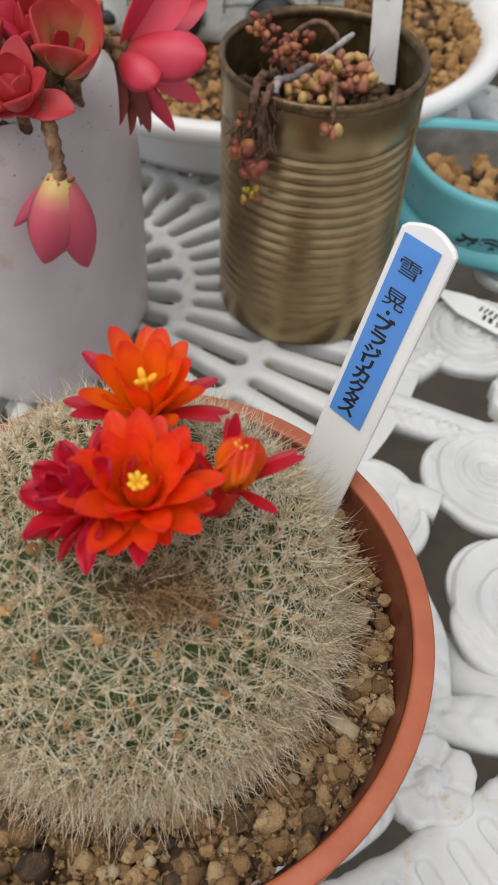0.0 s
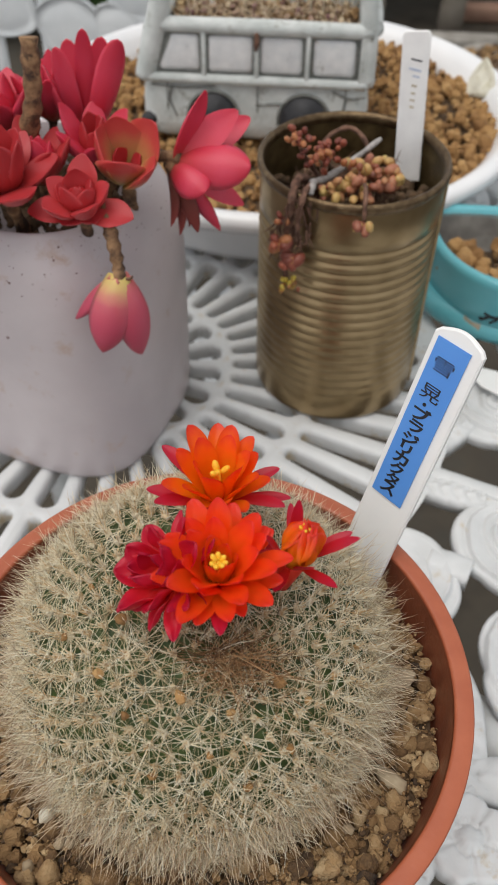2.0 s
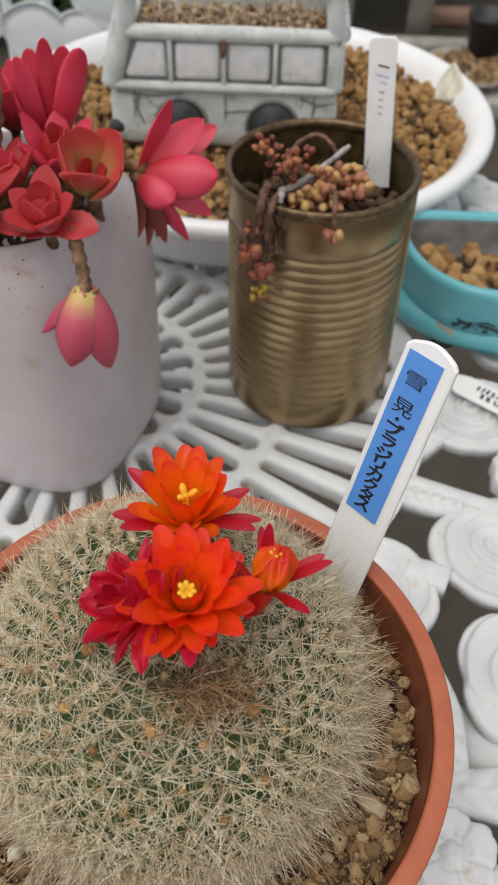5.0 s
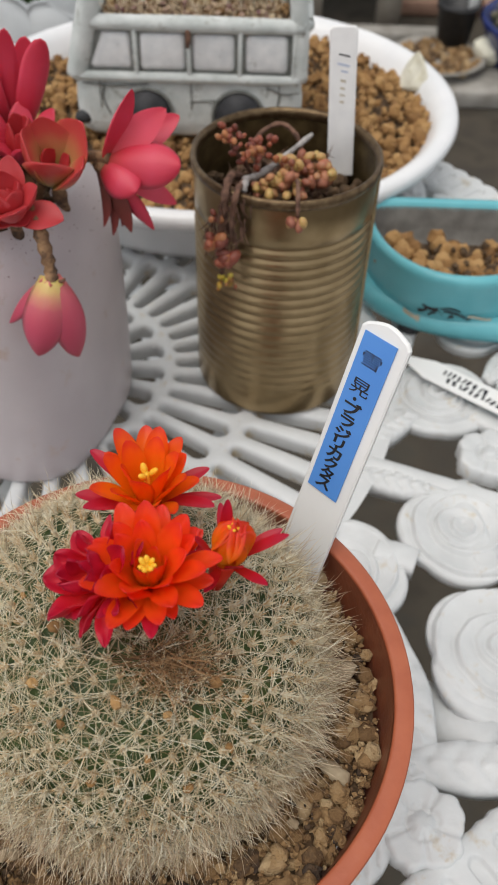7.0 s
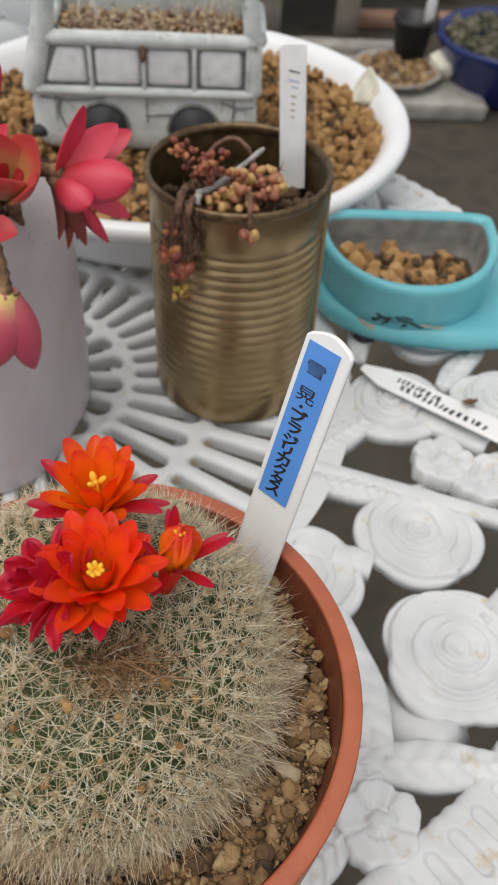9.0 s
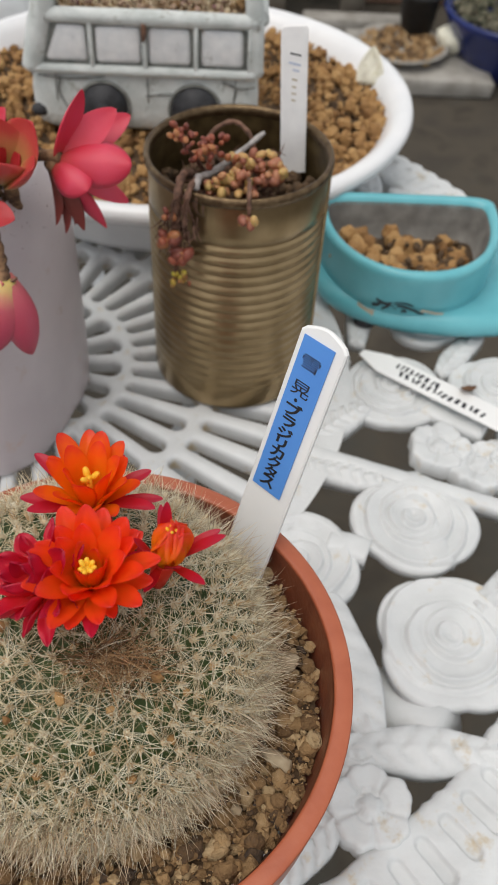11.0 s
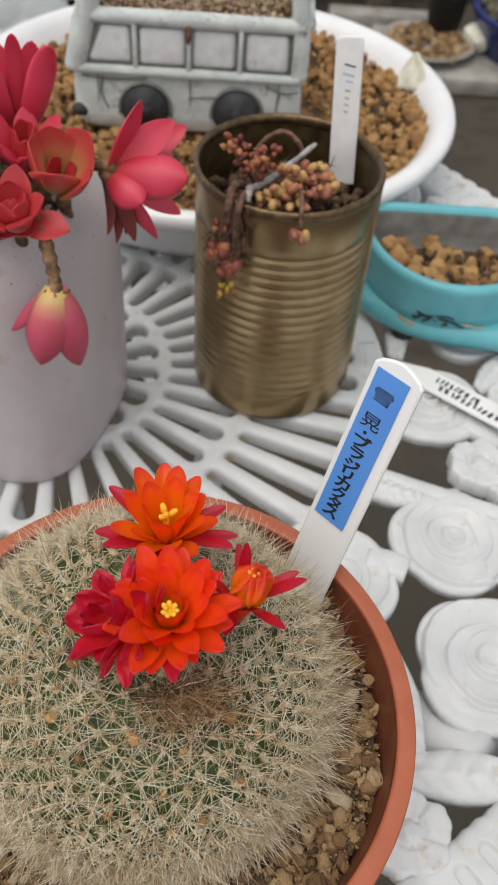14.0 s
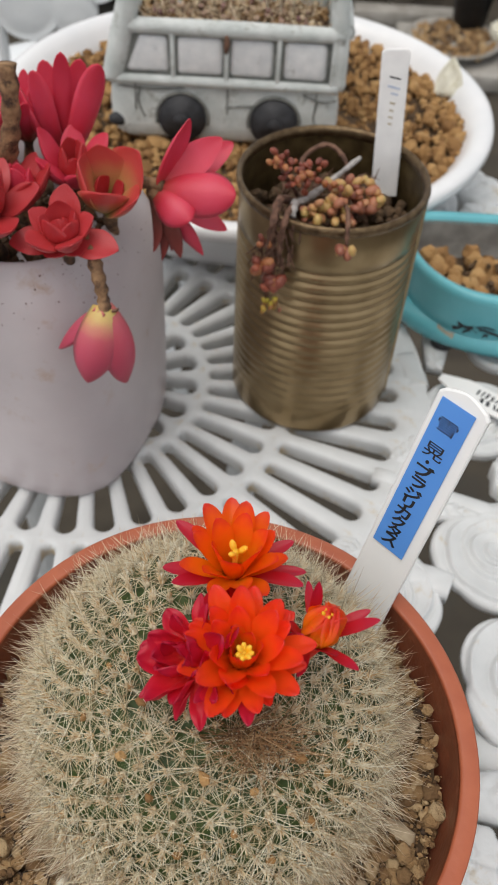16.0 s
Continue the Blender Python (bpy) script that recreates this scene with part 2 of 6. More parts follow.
# ---- helpers of this scene ----
def thing(name, at, label, category, group="", kind=""):
    ob = new(name)
    ob.location = at
    ob.empty_display_size = 0.01
    return tagged(ob, label, category, group, kind)


def under(ob, parent):
    """Hangs ob, built in world coordinates, under its thing or part."""
    if parent is not None:
        ob.parent = parent
        ob.matrix_parent_inverse = Matrix.Translation(parent.matrix_basis.translation).inverted() if parent.type == "EMPTY" else parent.matrix_basis.inverted()
    return ob


def mesh_of(name, bm, material, smooth=True):
    me = bpy.data.meshes.new(name)
    bmesh.ops.recalc_face_normals(bm, faces=bm.faces)
    bm.to_mesh(me)
    bm.free()
    me.materials.append(material)
    if smooth:
        me.polygons.foreach_set("use_smooth", [True] * len(me.polygons))
    return me


def part(name, bm, material, parent, label="", smooth=True):
    ob = under(new(name, mesh_of(name, bm, material, smooth)), parent)
    return tagged(ob, label)


def piece(name, me, m, parent, label=""):
    """A part on a shared mesh, at the pose m."""
    ob = new(name, me)
    ob.matrix_basis = m
    under(ob, parent)
    return tagged(ob, label)


def from_arrays(name, verts, faces, material, parent=None, smooth=True, label="", uvs=None):
    me = bpy.data.meshes.new(name)
    me.from_pydata(np.asarray(verts).tolist(), [], np.asarray(faces).tolist())
    me.materials.append(material)
    if smooth:
        me.polygons.foreach_set("use_smooth", [True] * len(me.polygons))
    return tagged(under(new(name, me), parent), label)


def lathe(prof, n=72, at=(0, 0, 0), sx=1.0, sy=1.0, wobble=0.0, seed=0, cap_low=True, cap_high=False):
    """A turned body from (radius, height) rows; the rows may run up the outside and down the inside."""
    bm = bmesh.new()
    rings = []
    for r, z in prof:
        ring = []
        for i in range(n):
            a = 2 * math.pi * i / n
            w = 1 + wobble * noise.noise((math.cos(a) * 1.5 + seed, math.sin(a) * 1.5, z * 30))
            ring.append(bm.verts.new((at[0] + r * sx * w * math.cos(a), at[1] + r * sy * w * math.sin(a), at[2] + z)))
        rings.append(ring)
    for a, b in zip(rings, rings[1:]):
        for i in range(n):
            bm.faces.new((a[i], a[(i + 1) % n], b[(i + 1) % n], b[i]))
    if cap_low:
        bm.faces.new(rings[0][::-1])
    if cap_high:
        bm.faces.new(rings[-1])
    return bm


def loft(rings, closed=True, cap_low=True, cap_high=True):
    """A skin over rings of equally many points."""
    bm = bmesh.new()
    vs = [[bm.verts.new(p) for p in ring] for ring in rings]
    for a, b in zip(vs, vs[1:]):
        n = len(a)
        for i in range(n if closed else n - 1):
            bm.faces.new((a[i], a[(i + 1) % n], b[(i + 1) % n], b[i]))
    if cap_low:
        bm.faces.new(vs[0][::-1])
    if cap_high:
        bm.faces.new(vs[-1])
    return bm


def tube(points, radii, n=8, knots=0.0, seed=0):
    """A tapering, slightly knotty stem through points."""
    pts = [Vector(p) for p in points]
    dense, rad = [], []
    m = max(2, 5 if len(pts) < 8 else 2)
    for i in range(len(pts) - 1):
        p0, p1, p2, p3 = pts[max(0, i - 1)], pts[i], pts[i + 1], pts[min(len(pts) - 1, i + 2)]
        for k in range(m):
            t = k / m
            dense.append(0.5 * ((2 * p1) + (p2 - p0) * t + (2 * p0 - 5 * p1 + 4 * p2 - p3) * t * t + (3 * p1 - p0 - 3 * p2 + p3) * t ** 3))
            rad.append(radii[i] * (1 - t) + radii[i + 1] * t)
    dense.append(pts[-1])
    rad.append(radii[-1])
    rings = []
    for i, p in enumerate(dense):
        d = (dense[min(i + 1, len(dense) - 1)] - dense[max(0, i - 1)]).normalized()
        a = d.cross(Vector((0.31, 0.2, 0.93))).normalized()
        b = d.cross(a)
        r = rad[i] * (1 + knots * (1 if i % 2 else -1) * 0.5 + knots * 0.6 * noise.noise((i * 0.9 + seed, 0.3, 0.1)))
        rings.append([p + r * (a * math.cos(2 * math.pi * k / n) + b * math.sin(2 * math.pi * k / n)) for k in range(n)])
    return loft(rings)


def blade(length, width, thick, tip=0.25, base=0.35, curl=0.0, cup=0.2, widest=0.6, nu=9, nv=6, crumple=0.0):
    """A petal or fleshy leaf along +y from the origin, its upper face to +z: closed, thin at the edges, with U along its length."""
    me = bpy.data.meshes.new("blade")
    verts, faces, u_of = [], [], []

    def half(u):
        if u < widest:
            s = math.sin(0.5 * math.pi * u / widest)
            return width / 2 * (base + (1 - base) * s)
        s = (u - widest) / (1 - widest)
        return width / 2 * (tip * 0.15 + (1 - tip * 0.15) * (1 - s ** (1.15 + 1.3 * tip)) ** (0.95 - 0.32 * tip)) if s < 1 else width * 0.02

    for side in (1, -1):
        for i in range(nu + 1):
            u = 1 - (1 - i / nu) ** 1.5
            w = half(u)
            ang = curl * u
            if abs(curl) > 1e-4:
                y, z = length * math.sin(ang) / curl, length * (1 - math.cos(ang)) / curl
            else:
                y, z = length * u, 0.0
            for j in range(nv + 1):
                v = 2 * j / nv - 1
                lift = cup * w * v * v + crumple * width * (math.sin(7 * u + 4 * v) + 0.7 * math.sin(11 * u - 6 * v + 1))
                t = thick / 2 * (1 - v * v) ** 0.6 * (0.45 + 0.55 * math.sin(math.pi * min(1, 0.12 + 0.88 * u))) * (1 - 0.75 * u ** 4)
                off = lift + side * t
                verts.append((w * v, y - off * math.sin(ang), z + off * math.cos(ang)))
                u_of.append(u)
    row, half_n = nv + 1, (nu + 1) * (nv + 1)
    for i in range(nu):
        for j in range(nv):
            a = i * row + j
            faces.append((a, a + 1, a + row + 1, a + row))
            b = half_n + a
            faces.append((b, b + row, b + row + 1, b + 1))
    for i in range(nu):
        a = i * row
        faces.append((a, a + row, half_n + a + row, half_n + a))
        a = i * row + nv
        faces.append((a + row, a, half_n + a, half_n + a + row))
    for j in range(nv):
        faces.append((j + 1, j, half_n + j, half_n + j + 1))
        a = nu * row + j
        faces.append((a, a + 1, half_n + a + 1, half_n + a))
    me.from_pydata(verts, [], faces)
    uv = me.uv_layers.new(name="along")
    for loop in me.loops:
        uv.data[loop.index].uv = (u_of[loop.vertex_index], 0.5)
    me.polygons.foreach_set("use_smooth", [True] * len(me.polygons))
    return me


def frame_along(at, axis, spin=0.0):
    """A pose at a place with its z along the axis."""
    q = Vector(axis).normalized().to_track_quat("Z", "Y")
    return Matrix.Translation(at) @ q.to_matrix().to_4x4() @ Matrix.Rotation(spin, 4, "Z")


def spread(m, around, lean, twist=0.0, out=0.0, up=0.0):
    """On the pose m: a leaf's pose at the angle around, leaning by lean degrees out from the axis."""
    return (m @ Matrix.Rotation(radians(around), 4, "Z") @ Matrix.Translation((0, out, up))
            @ Matrix.Rotation(radians(90 - lean), 4, "X") @ Matrix.Rotation(radians(twist), 4, "Y"))


ICO = bmesh.new()
bmesh.ops.create_icosphere(ICO, subdivisions=2, radius=1.0)
ICO_V = np.array([v.co[:] for v in ICO.verts])
ICO_F = np.array([[v.index for v in f.verts] for f in ICO.faces])
ICO.free()
ICO1 = bmesh.new()
bmesh.ops.create_icosphere(ICO1, subdivisions=1, radius=1.0)
ICO1_V = np.array([v.co[:] for v in ICO1.verts])
ICO1_F = np.array([[v.index for v in f.verts] for f in ICO1.faces])
ICO1.free()


def turns(rng, n):
    """n random rotations."""
    q = rng.normal(size=(n, 4))
    q /= np.linalg.norm(q, axis=1)[:, None]
    w, x, y, z = q.T
    return np.stack([np.stack([1 - 2 * (y * y + z * z), 2 * (x * y - z * w), 2 * (x * z + y * w)], -1),
                     np.stack([2 * (x * y + z * w), 1 - 2 * (x * x + z * z), 2 * (y * z - x * w)], -1),
                     np.stack([2 * (x * z - y * w), 2 * (y * z + x * w), 1 - 2 * (x * x + y * y)], -1)], 1)


def lumps(rng, centres, radii, rough=0.30, squash=(0.65, 1.1), fine=True):
    """Many angular grains as arrays of vertices and triangles."""
    base, tri = (ICO_V, ICO_F) if fine else (ICO1_V, ICO1_F)
    kinds = []
    for k in range(10):
        bumps = rng.normal(size=(7, 3))
        bumps /= np.linalg.norm(bumps, axis=1)[:, None]
        d = np.minimum(1.0, (1.0 - 0.0 * base[:, :1]))
        cut = base @ bumps.T
        s = np.ones(len(base))
        for c in range(7):
            lim = rng.uniform(0.62, 0.92)
            s = np.minimum(s, np.where(cut[:, c] > lim, lim / np.maximum(cut[:, c], 1e-6), 1.0))
        kinds.append(base * s[:, None] * (1 + rough * 0.3 * rng.normal(size=(len(base), 1))))
    kinds = np.array(kinds)
    n = len(centres)
    which = rng.integers(0, 10, n)
    v = kinds[which] * rng.uniform(*squash, size=(n, 1, 3)) * np.asarray(radii)[:, None, None]
    v = np.einsum("nij,nkj->nki", turns(rng, n), v) + np.asarray(centres)[:, None]
    f = tri[None] + (np.arange(n) * len(base))[:, None, None]
    return v.reshape(-1, 3), f.reshape(-1, 3)


def spines(rng, roots, ways, lengths, radius, bend):
    """Many fine, bent, tapering bristles as arrays: rings of three at the root, at a third and at two thirds, and a point."""
    n = len(roots)
    side = np.cross(ways, rng.normal(size=(n, 3)))
    side /= np.linalg.norm(side, axis=1)[:, None]
    other = np.cross(ways, side)
    bend_way = side * rng.normal(size=(n, 1)) + other * rng.normal(size=(n, 1))
    out = []
    for t, r in ((0.0, 1.0), (0.35, 0.85), (0.72, 0.6)):
        mid = roots + ways * (lengths * t)[:, None] + bend_way * (bend * lengths * t * t)[:, None]
        for k in range(3):
            a = 2 * math.pi * k / 3
            out.append(mid + (side * math.cos(a) + other * math.sin(a)) * radius * r)
    out.append(roots + ways * lengths[:, None] + bend_way * (bend * lengths)[:, None])
    v = np.stack(out, 1).reshape(-1, 3)
    tri = []
    for s in (0, 3):
        for k in range(3):
            a, b = s + k, s + (k + 1) % 3
            tri += [(a, b, b + 3), (a, b + 3, a + 3)]
    tri += [(6, 7, 9), (7, 8, 9), (8, 6, 9)]
    f = np.array(tri)[None] + (np.arange(n) * 10)[:, None, None]
    return v, f.reshape(-1, 3)


def scatter_disc(rng, n, r_low, r_high, sx=1.0, sy=1.0):
    r = np.sqrt(rng.uniform(r_low ** 2, r_high ** 2, n))
    a = rng.uniform(0, 2 * math.pi, n)
    return np.stack([r * np.cos(a) * sx, r * np.sin(a) * sy], 1)


def grains(name, rng, centres, radii, material, parent, rough=0.5, squash=(0.65, 1.1), smooth=False):
    """Single grains that can be picked up one by one, on twelve shared shapes."""
    shapes = []
    usual = float(np.mean(radii))
    for k in range(12):
        v, f = lumps(rng, np.zeros((1, 3)), [usual], rough, squash)
        me = bpy.data.meshes.new(name)
        me.from_pydata(v.tolist(), [], f.tolist())
        me.materials.append(material)
        me.polygons.foreach_set("use_smooth", [smooth] * len(me.polygons))
        shapes.append(me)
    for i, (c, r) in enumerate(zip(centres, radii)):
        q = Euler(rng.uniform(0, 6.28, 3).tolist())
        piece(name, shapes[i % 12], Matrix.Translation(Vector(c.tolist())) @ q.to_matrix().to_4x4() @ Matrix.Scale(float(r) / usual, 4), parent)


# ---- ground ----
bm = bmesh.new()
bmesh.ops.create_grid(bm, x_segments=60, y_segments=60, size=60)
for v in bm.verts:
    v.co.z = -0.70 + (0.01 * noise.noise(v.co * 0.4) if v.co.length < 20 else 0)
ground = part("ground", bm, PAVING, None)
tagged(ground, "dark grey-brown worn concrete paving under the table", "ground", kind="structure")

# ---- the garden table: a cast openwork top, white, with slotted rings, roses and a notched rim ----
TC = Vector((-0.085, 0.315, 0.0))
table = thing("garden_table", (TC.x, TC.y, -0.70), "round white painted cast metal garden table pierced with slots and roses", "garden table")


def ring_bm(r0, r1, depth=0.009, n=160, round_=0.002):
    prof = [(r0, -depth), (r0, -round_), (r0 + round_, -0.0003), ((r0 + r1) / 2, 0.0004), (r1 - round_, -0.0003), (r1, -round_), (r1, -depth)]
    rings = [[(TC.x + r * math.cos(2 * math.pi * i / n), TC.y + r * math.sin(2 * math.pi * i / n), z) for i in range(n)] for r, z in prof]
    rings.append(rings[0])
    return loft(rings, cap_low=False, cap_high=False)


def slotted_cell(r0, r1, s0, s1, count, w0, w1, depth=0.0085):
    """One sector of a cast ring plate with a rounded, widening slot through it; the slot's lip is softly rounded."""
    n_arc, n_side = 10, 14
    half = math.pi / count

    def lip(grow):
        out = []
        c0, c1, a0, a1 = s0 + w0, s1 - w1, w0 + grow, w1 + grow
        for k in range(n_arc + 1):
            t = math.pi / 2 + math.pi * k / n_arc
            out.append((c0 + a0 * math.cos(t), a0 * math.sin(t)))
        out += [(c0 + (c1 - c0) * k / n_side, -(a0 + (a1 - a0) * k / n_side)) for k in range(1, n_side)]
        for k in range(n_arc + 1):
            t = -math.pi / 2 + math.pi * k / n_arc
            out.append((c1 + a1 * math.cos(t), a1 * math.sin(t)))
        out += [(c1 - (c1 - c0) * k / n_side, a1 - (a1 - a0) * k / n_side) for k in range(1, n_side)]
        return out

    edge = [(r0, half * (1 - 2 * k / n_arc)) for k in range(n_arc + 1)]
    edge += [(r0 + (r1 - r0) * k / n_side, -half) for k in range(1, n_side)]
    edge += [(r1, half * (2 * k / n_arc - 1)) for k in range(n_arc + 1)]
    edge += [(r1 - (r1 - r0) * k / n_side, half) for k in range(1, n_side)]
    rim_ = [(r * math.cos(a), r * math.sin(a), 0.0) for r, a in edge]
    rings = [[(x, y, z) for x, y in lip(g)] for g, z in ((0.0003, -depth), (0.0, -0.0030), (0.0003, -0.0017), (0.0009, -0.0008), (0.0016, -0.0003))]
    inner = rings[-1]
    rings.append([tuple(0.5 * (p + q) for p, q in zip(u, v)) for u, v in zip(inner, rim_)])
    rings.append(rim_)
    return mesh_of("slotted_sector", loft(rings, cap_low=False, cap_high=False), WHITE_CAST)


part("hub_ring", ring_bm(0.004, 0.0185), WHITE_CAST, table)
for count, r0, r1, s0, s1, w0, w1, turn in ((18, 0.018, 0.0548, 0.0215, 0.0514, 0.0016, 0.0050, 14.9), (35, 0.0548, 0.0975, 0.0576, 0.0938, 0.0026, 0.0043, -36.6), (48, 0.0975, 0.1640, 0.1006, 0.1488, 0.0029, 0.0047, -30.9)):
    me = slotted_cell(r0, r1, s0, s1, count, w0, w1)
    for k in range(count):
        piece("slotted_sector", me, Matrix.Translation(TC) @ Matrix.Rotation(radians(turn + 360 * k / count), 4, "Z"), table)

# the notched rim
n, verts, faces = 3672, [], []
SLOTS = 153
radii_ = [0.2705, 0.2706, 0.2714, 0.2730, 0.2752] + [0.2765 + 0.0007 * k for k in range(27)] + [0.2962, 0.2985, 0.3005, 0.3015, 0.3018, 0.3018]
for k, r in enumerate(radii_):
    for i in range(n):
        a = 2 * math.pi * i / n
        cell = ((math.degrees(a) + 50.45) % (360 / SLOTS)) / (360 / SLOTS)
        across = (min(cell, 1 - cell)) * 2 * math.pi * 0.285 / SLOTS
        along = max(0.0, abs(r - 0.2855) - 0.0058)
        deep = min(1.0, max(0.0, (0.0031 - math.hypot(across, along)) / 0.0011))
        z = -0.0024 * deep * deep * (3 - 2 * deep) + 0.0004 * noise.noise((60 * math.cos(a), 60 * math.sin(a), r * 200))
        if k < 3:
            z = (-0.013, -0.0035, -0.0011)[k]
        elif k > len(radii_) - 5:
            z = (-0.0006, -0.0016, -0.0040, -0.014)[k - len(radii_) + 4]
        ruffle = 0.0011 * noise.noise((26 * math.cos(a), 26 * math.sin(a), 1.0)) + 0.0007 * noise.noise((70 * math.cos(a), 70 * math.sin(a), 3.0)) if k < 4 else (0.0022 * abs(math.sin(a * SLOTS / 2)) if r > 0.299 else 0)
        verts.append((TC.x + (r + ruffle) * math.cos(a), TC.y + (r + ruffle) * math.sin(a), z))
for k in range(len(radii_) - 1):
    for i in range(n):
        faces.append((k * n + i, k * n + (i + 1) % n, (k + 1) * n + (i + 1) % n, (k + 1) * n + i))
from_arrays("notched_rim", verts, faces, WHITE_CAST, table, label="white rim with a row of pressed notches")


def rose_mesh(radius, seed, squash=1.0, lobes=4):
    """A thick flat cast rose: a lobed outline, and cupped petals that overlap in terraces round an off-centre bud."""
    g = random.Random(int(seed * 97))
    nr, na, depth = 64, 132, 0.0072
    discs = []
    for k in range(lobes):
        a = 2 * math.pi * (k + g.uniform(-0.2, 0.2)) / lobes + seed
        off = g.uniform(0.20, 0.32)
        discs.append((off * math.cos(a), off * math.sin(a), g.uniform(0.98, 1.04) - off))
    rings = []
    bud_x, bud_y = g.uniform(-0.06, 0.12), g.uniform(-0.06, 0.08)
    for k, rho in enumerate((0.80, 0.57, 0.36, 0.18)):
        a = seed + 2.4 * k
        away = 0.10 * rho
        rings.append((bud_x * (1 - rho) + away * math.cos(a), bud_y * (1 - rho) + away * math.sin(a), rho, a + 2.0, g.uniform(0.55, 1.0)))

    def outline(c, sn_):
        best = 0.3
        for x, y, r in discs:
            b = c * x + sn_ * y
            q = b * b - (x * x + y * y - r * r)
            if q > 0:
                best = max(best, b + math.sqrt(q))
        return best

    def height(x, y):
        z = -0.0012
        wob = 0.035 * noise.noise((x * 2.3, y * 2.3, seed)) + 0.012 * noise.noise((x * 7, y * 7, seed))
        for cx, cy, rho, turn, part_ in rings:
            d = rho - math.hypot(x - cx, y - cy) + wob
            if d < -0.12:
                continue
            a = math.atan2(y - cy, x - cx)
            full = 1 - part_ * 0.75 * max(0.0, math.cos(a - turn)) ** 3
            up = min(1.0, max(0.0, (d + 0.012) / 0.05))
            up = up * up * (3 - 2 * up)
            z += full * (0.00215 * up - 0.0066 * min(max(d, 0.0), 0.26) - 0.0006 * math.exp(-((d + 0.025) / 0.022) ** 2))
            z += full * 0.0004 * math.exp(-((d - 0.035) / 0.03) ** 2)
        return z

    vs, fs = [], []
    for i in range(nr + 1):
        t = min(1.0, i / (nr - 3))
        for j in range(na):
            a = 2 * math.pi * j / na
            c, sn_ = math.cos(a), math.sin(a)
            e = outline(c, sn_) * (1 + 0.012 * noise.noise((2 * c, 2 * sn_, seed)))
            x, y = e * t * c, e * t * sn_
            if i <= nr - 3:
                z = height(x, y) + 0.00022 * noise.noise((x * 9, y * 9, seed)) - 0.0016 * max(0.0, (t - 0.93) / 0.07) ** 2
            else:
                z = (-0.0036, -0.0056, -depth)[i - nr + 2]
                if i == nr:
                    x, y = x * 0.97, y * 0.97
            vs.append((radius * x, radius * squash * y, z))
    for i in range(nr):
        for j in range(na):
            fs.append((i * na + j, (i * na + (j + 1) % na), (i + 1) * na + (j + 1) % na, (i + 1) * na + j))
    me = bpy.data.meshes.new("rose")
    me.from_pydata(vs, [], fs)
    me.materials.append(WHITE_CAST)
    me.polygons.foreach_set("use_smooth", [True] * len(me.polygons))
    return me


def cast_leaf(a, b, width, seed=0, vein=True, dip=0.0):
    """A flat cast leaf or stem from a to b, with a raised midrib and bevelled edges."""
    a, b = Vector((*a, 0)), Vector((*b, 0))
    d = b - a
    ln, x = d.length, d.normalized()
    y = Vector((-x.y, x.x, 0))
    rings = []
    steps = 44 if vein else 14
    for i in range(steps + 1):
        t = i / steps
        w = width / 2 * (0.35 + 0.65 * math.sin(math.pi * (0.08 + 0.84 * t)) ** 0.8) * (1 + 0.06 * math.sin(9 * t + seed)) if vein else width / 2 * (1 + 0.10 * noise.noise((5 * t, seed, 0)))
        c = a + x * (ln * t) + y * (0.05 * ln * math.sin(math.pi * t) * math.sin(seed * 3.1))
        row = []
        for s in (-1.0, -1.0, -0.86, -0.6, -0.35, -0.12, 0.0, 0.12, 0.35, 0.6, 0.86, 1.0, 1.0):
            if len(row) in (0, 12):
                z = -0.0070
            elif abs(s) == 1.0:
                z = -0.0022
            else:
                chevron = (6.0 * t - 0.9 * abs(s) + 0.13 * seed) % 1.0
                z = 0.0006 - 0.0011 * s * s - (0.0015 * math.exp(-((chevron - 0.5) / 0.10) ** 2) if vein else 0.0)
                z += (0.0006 if s == 0 and vein else 0.0) + 0.0004 * noise.noise((c.x * 150 + s, c.y * 150, seed)) - dip
            row.append(c + y * (w * s) + Vector((0, 0, z)))
        rings.append(row)
    return loft(rings)


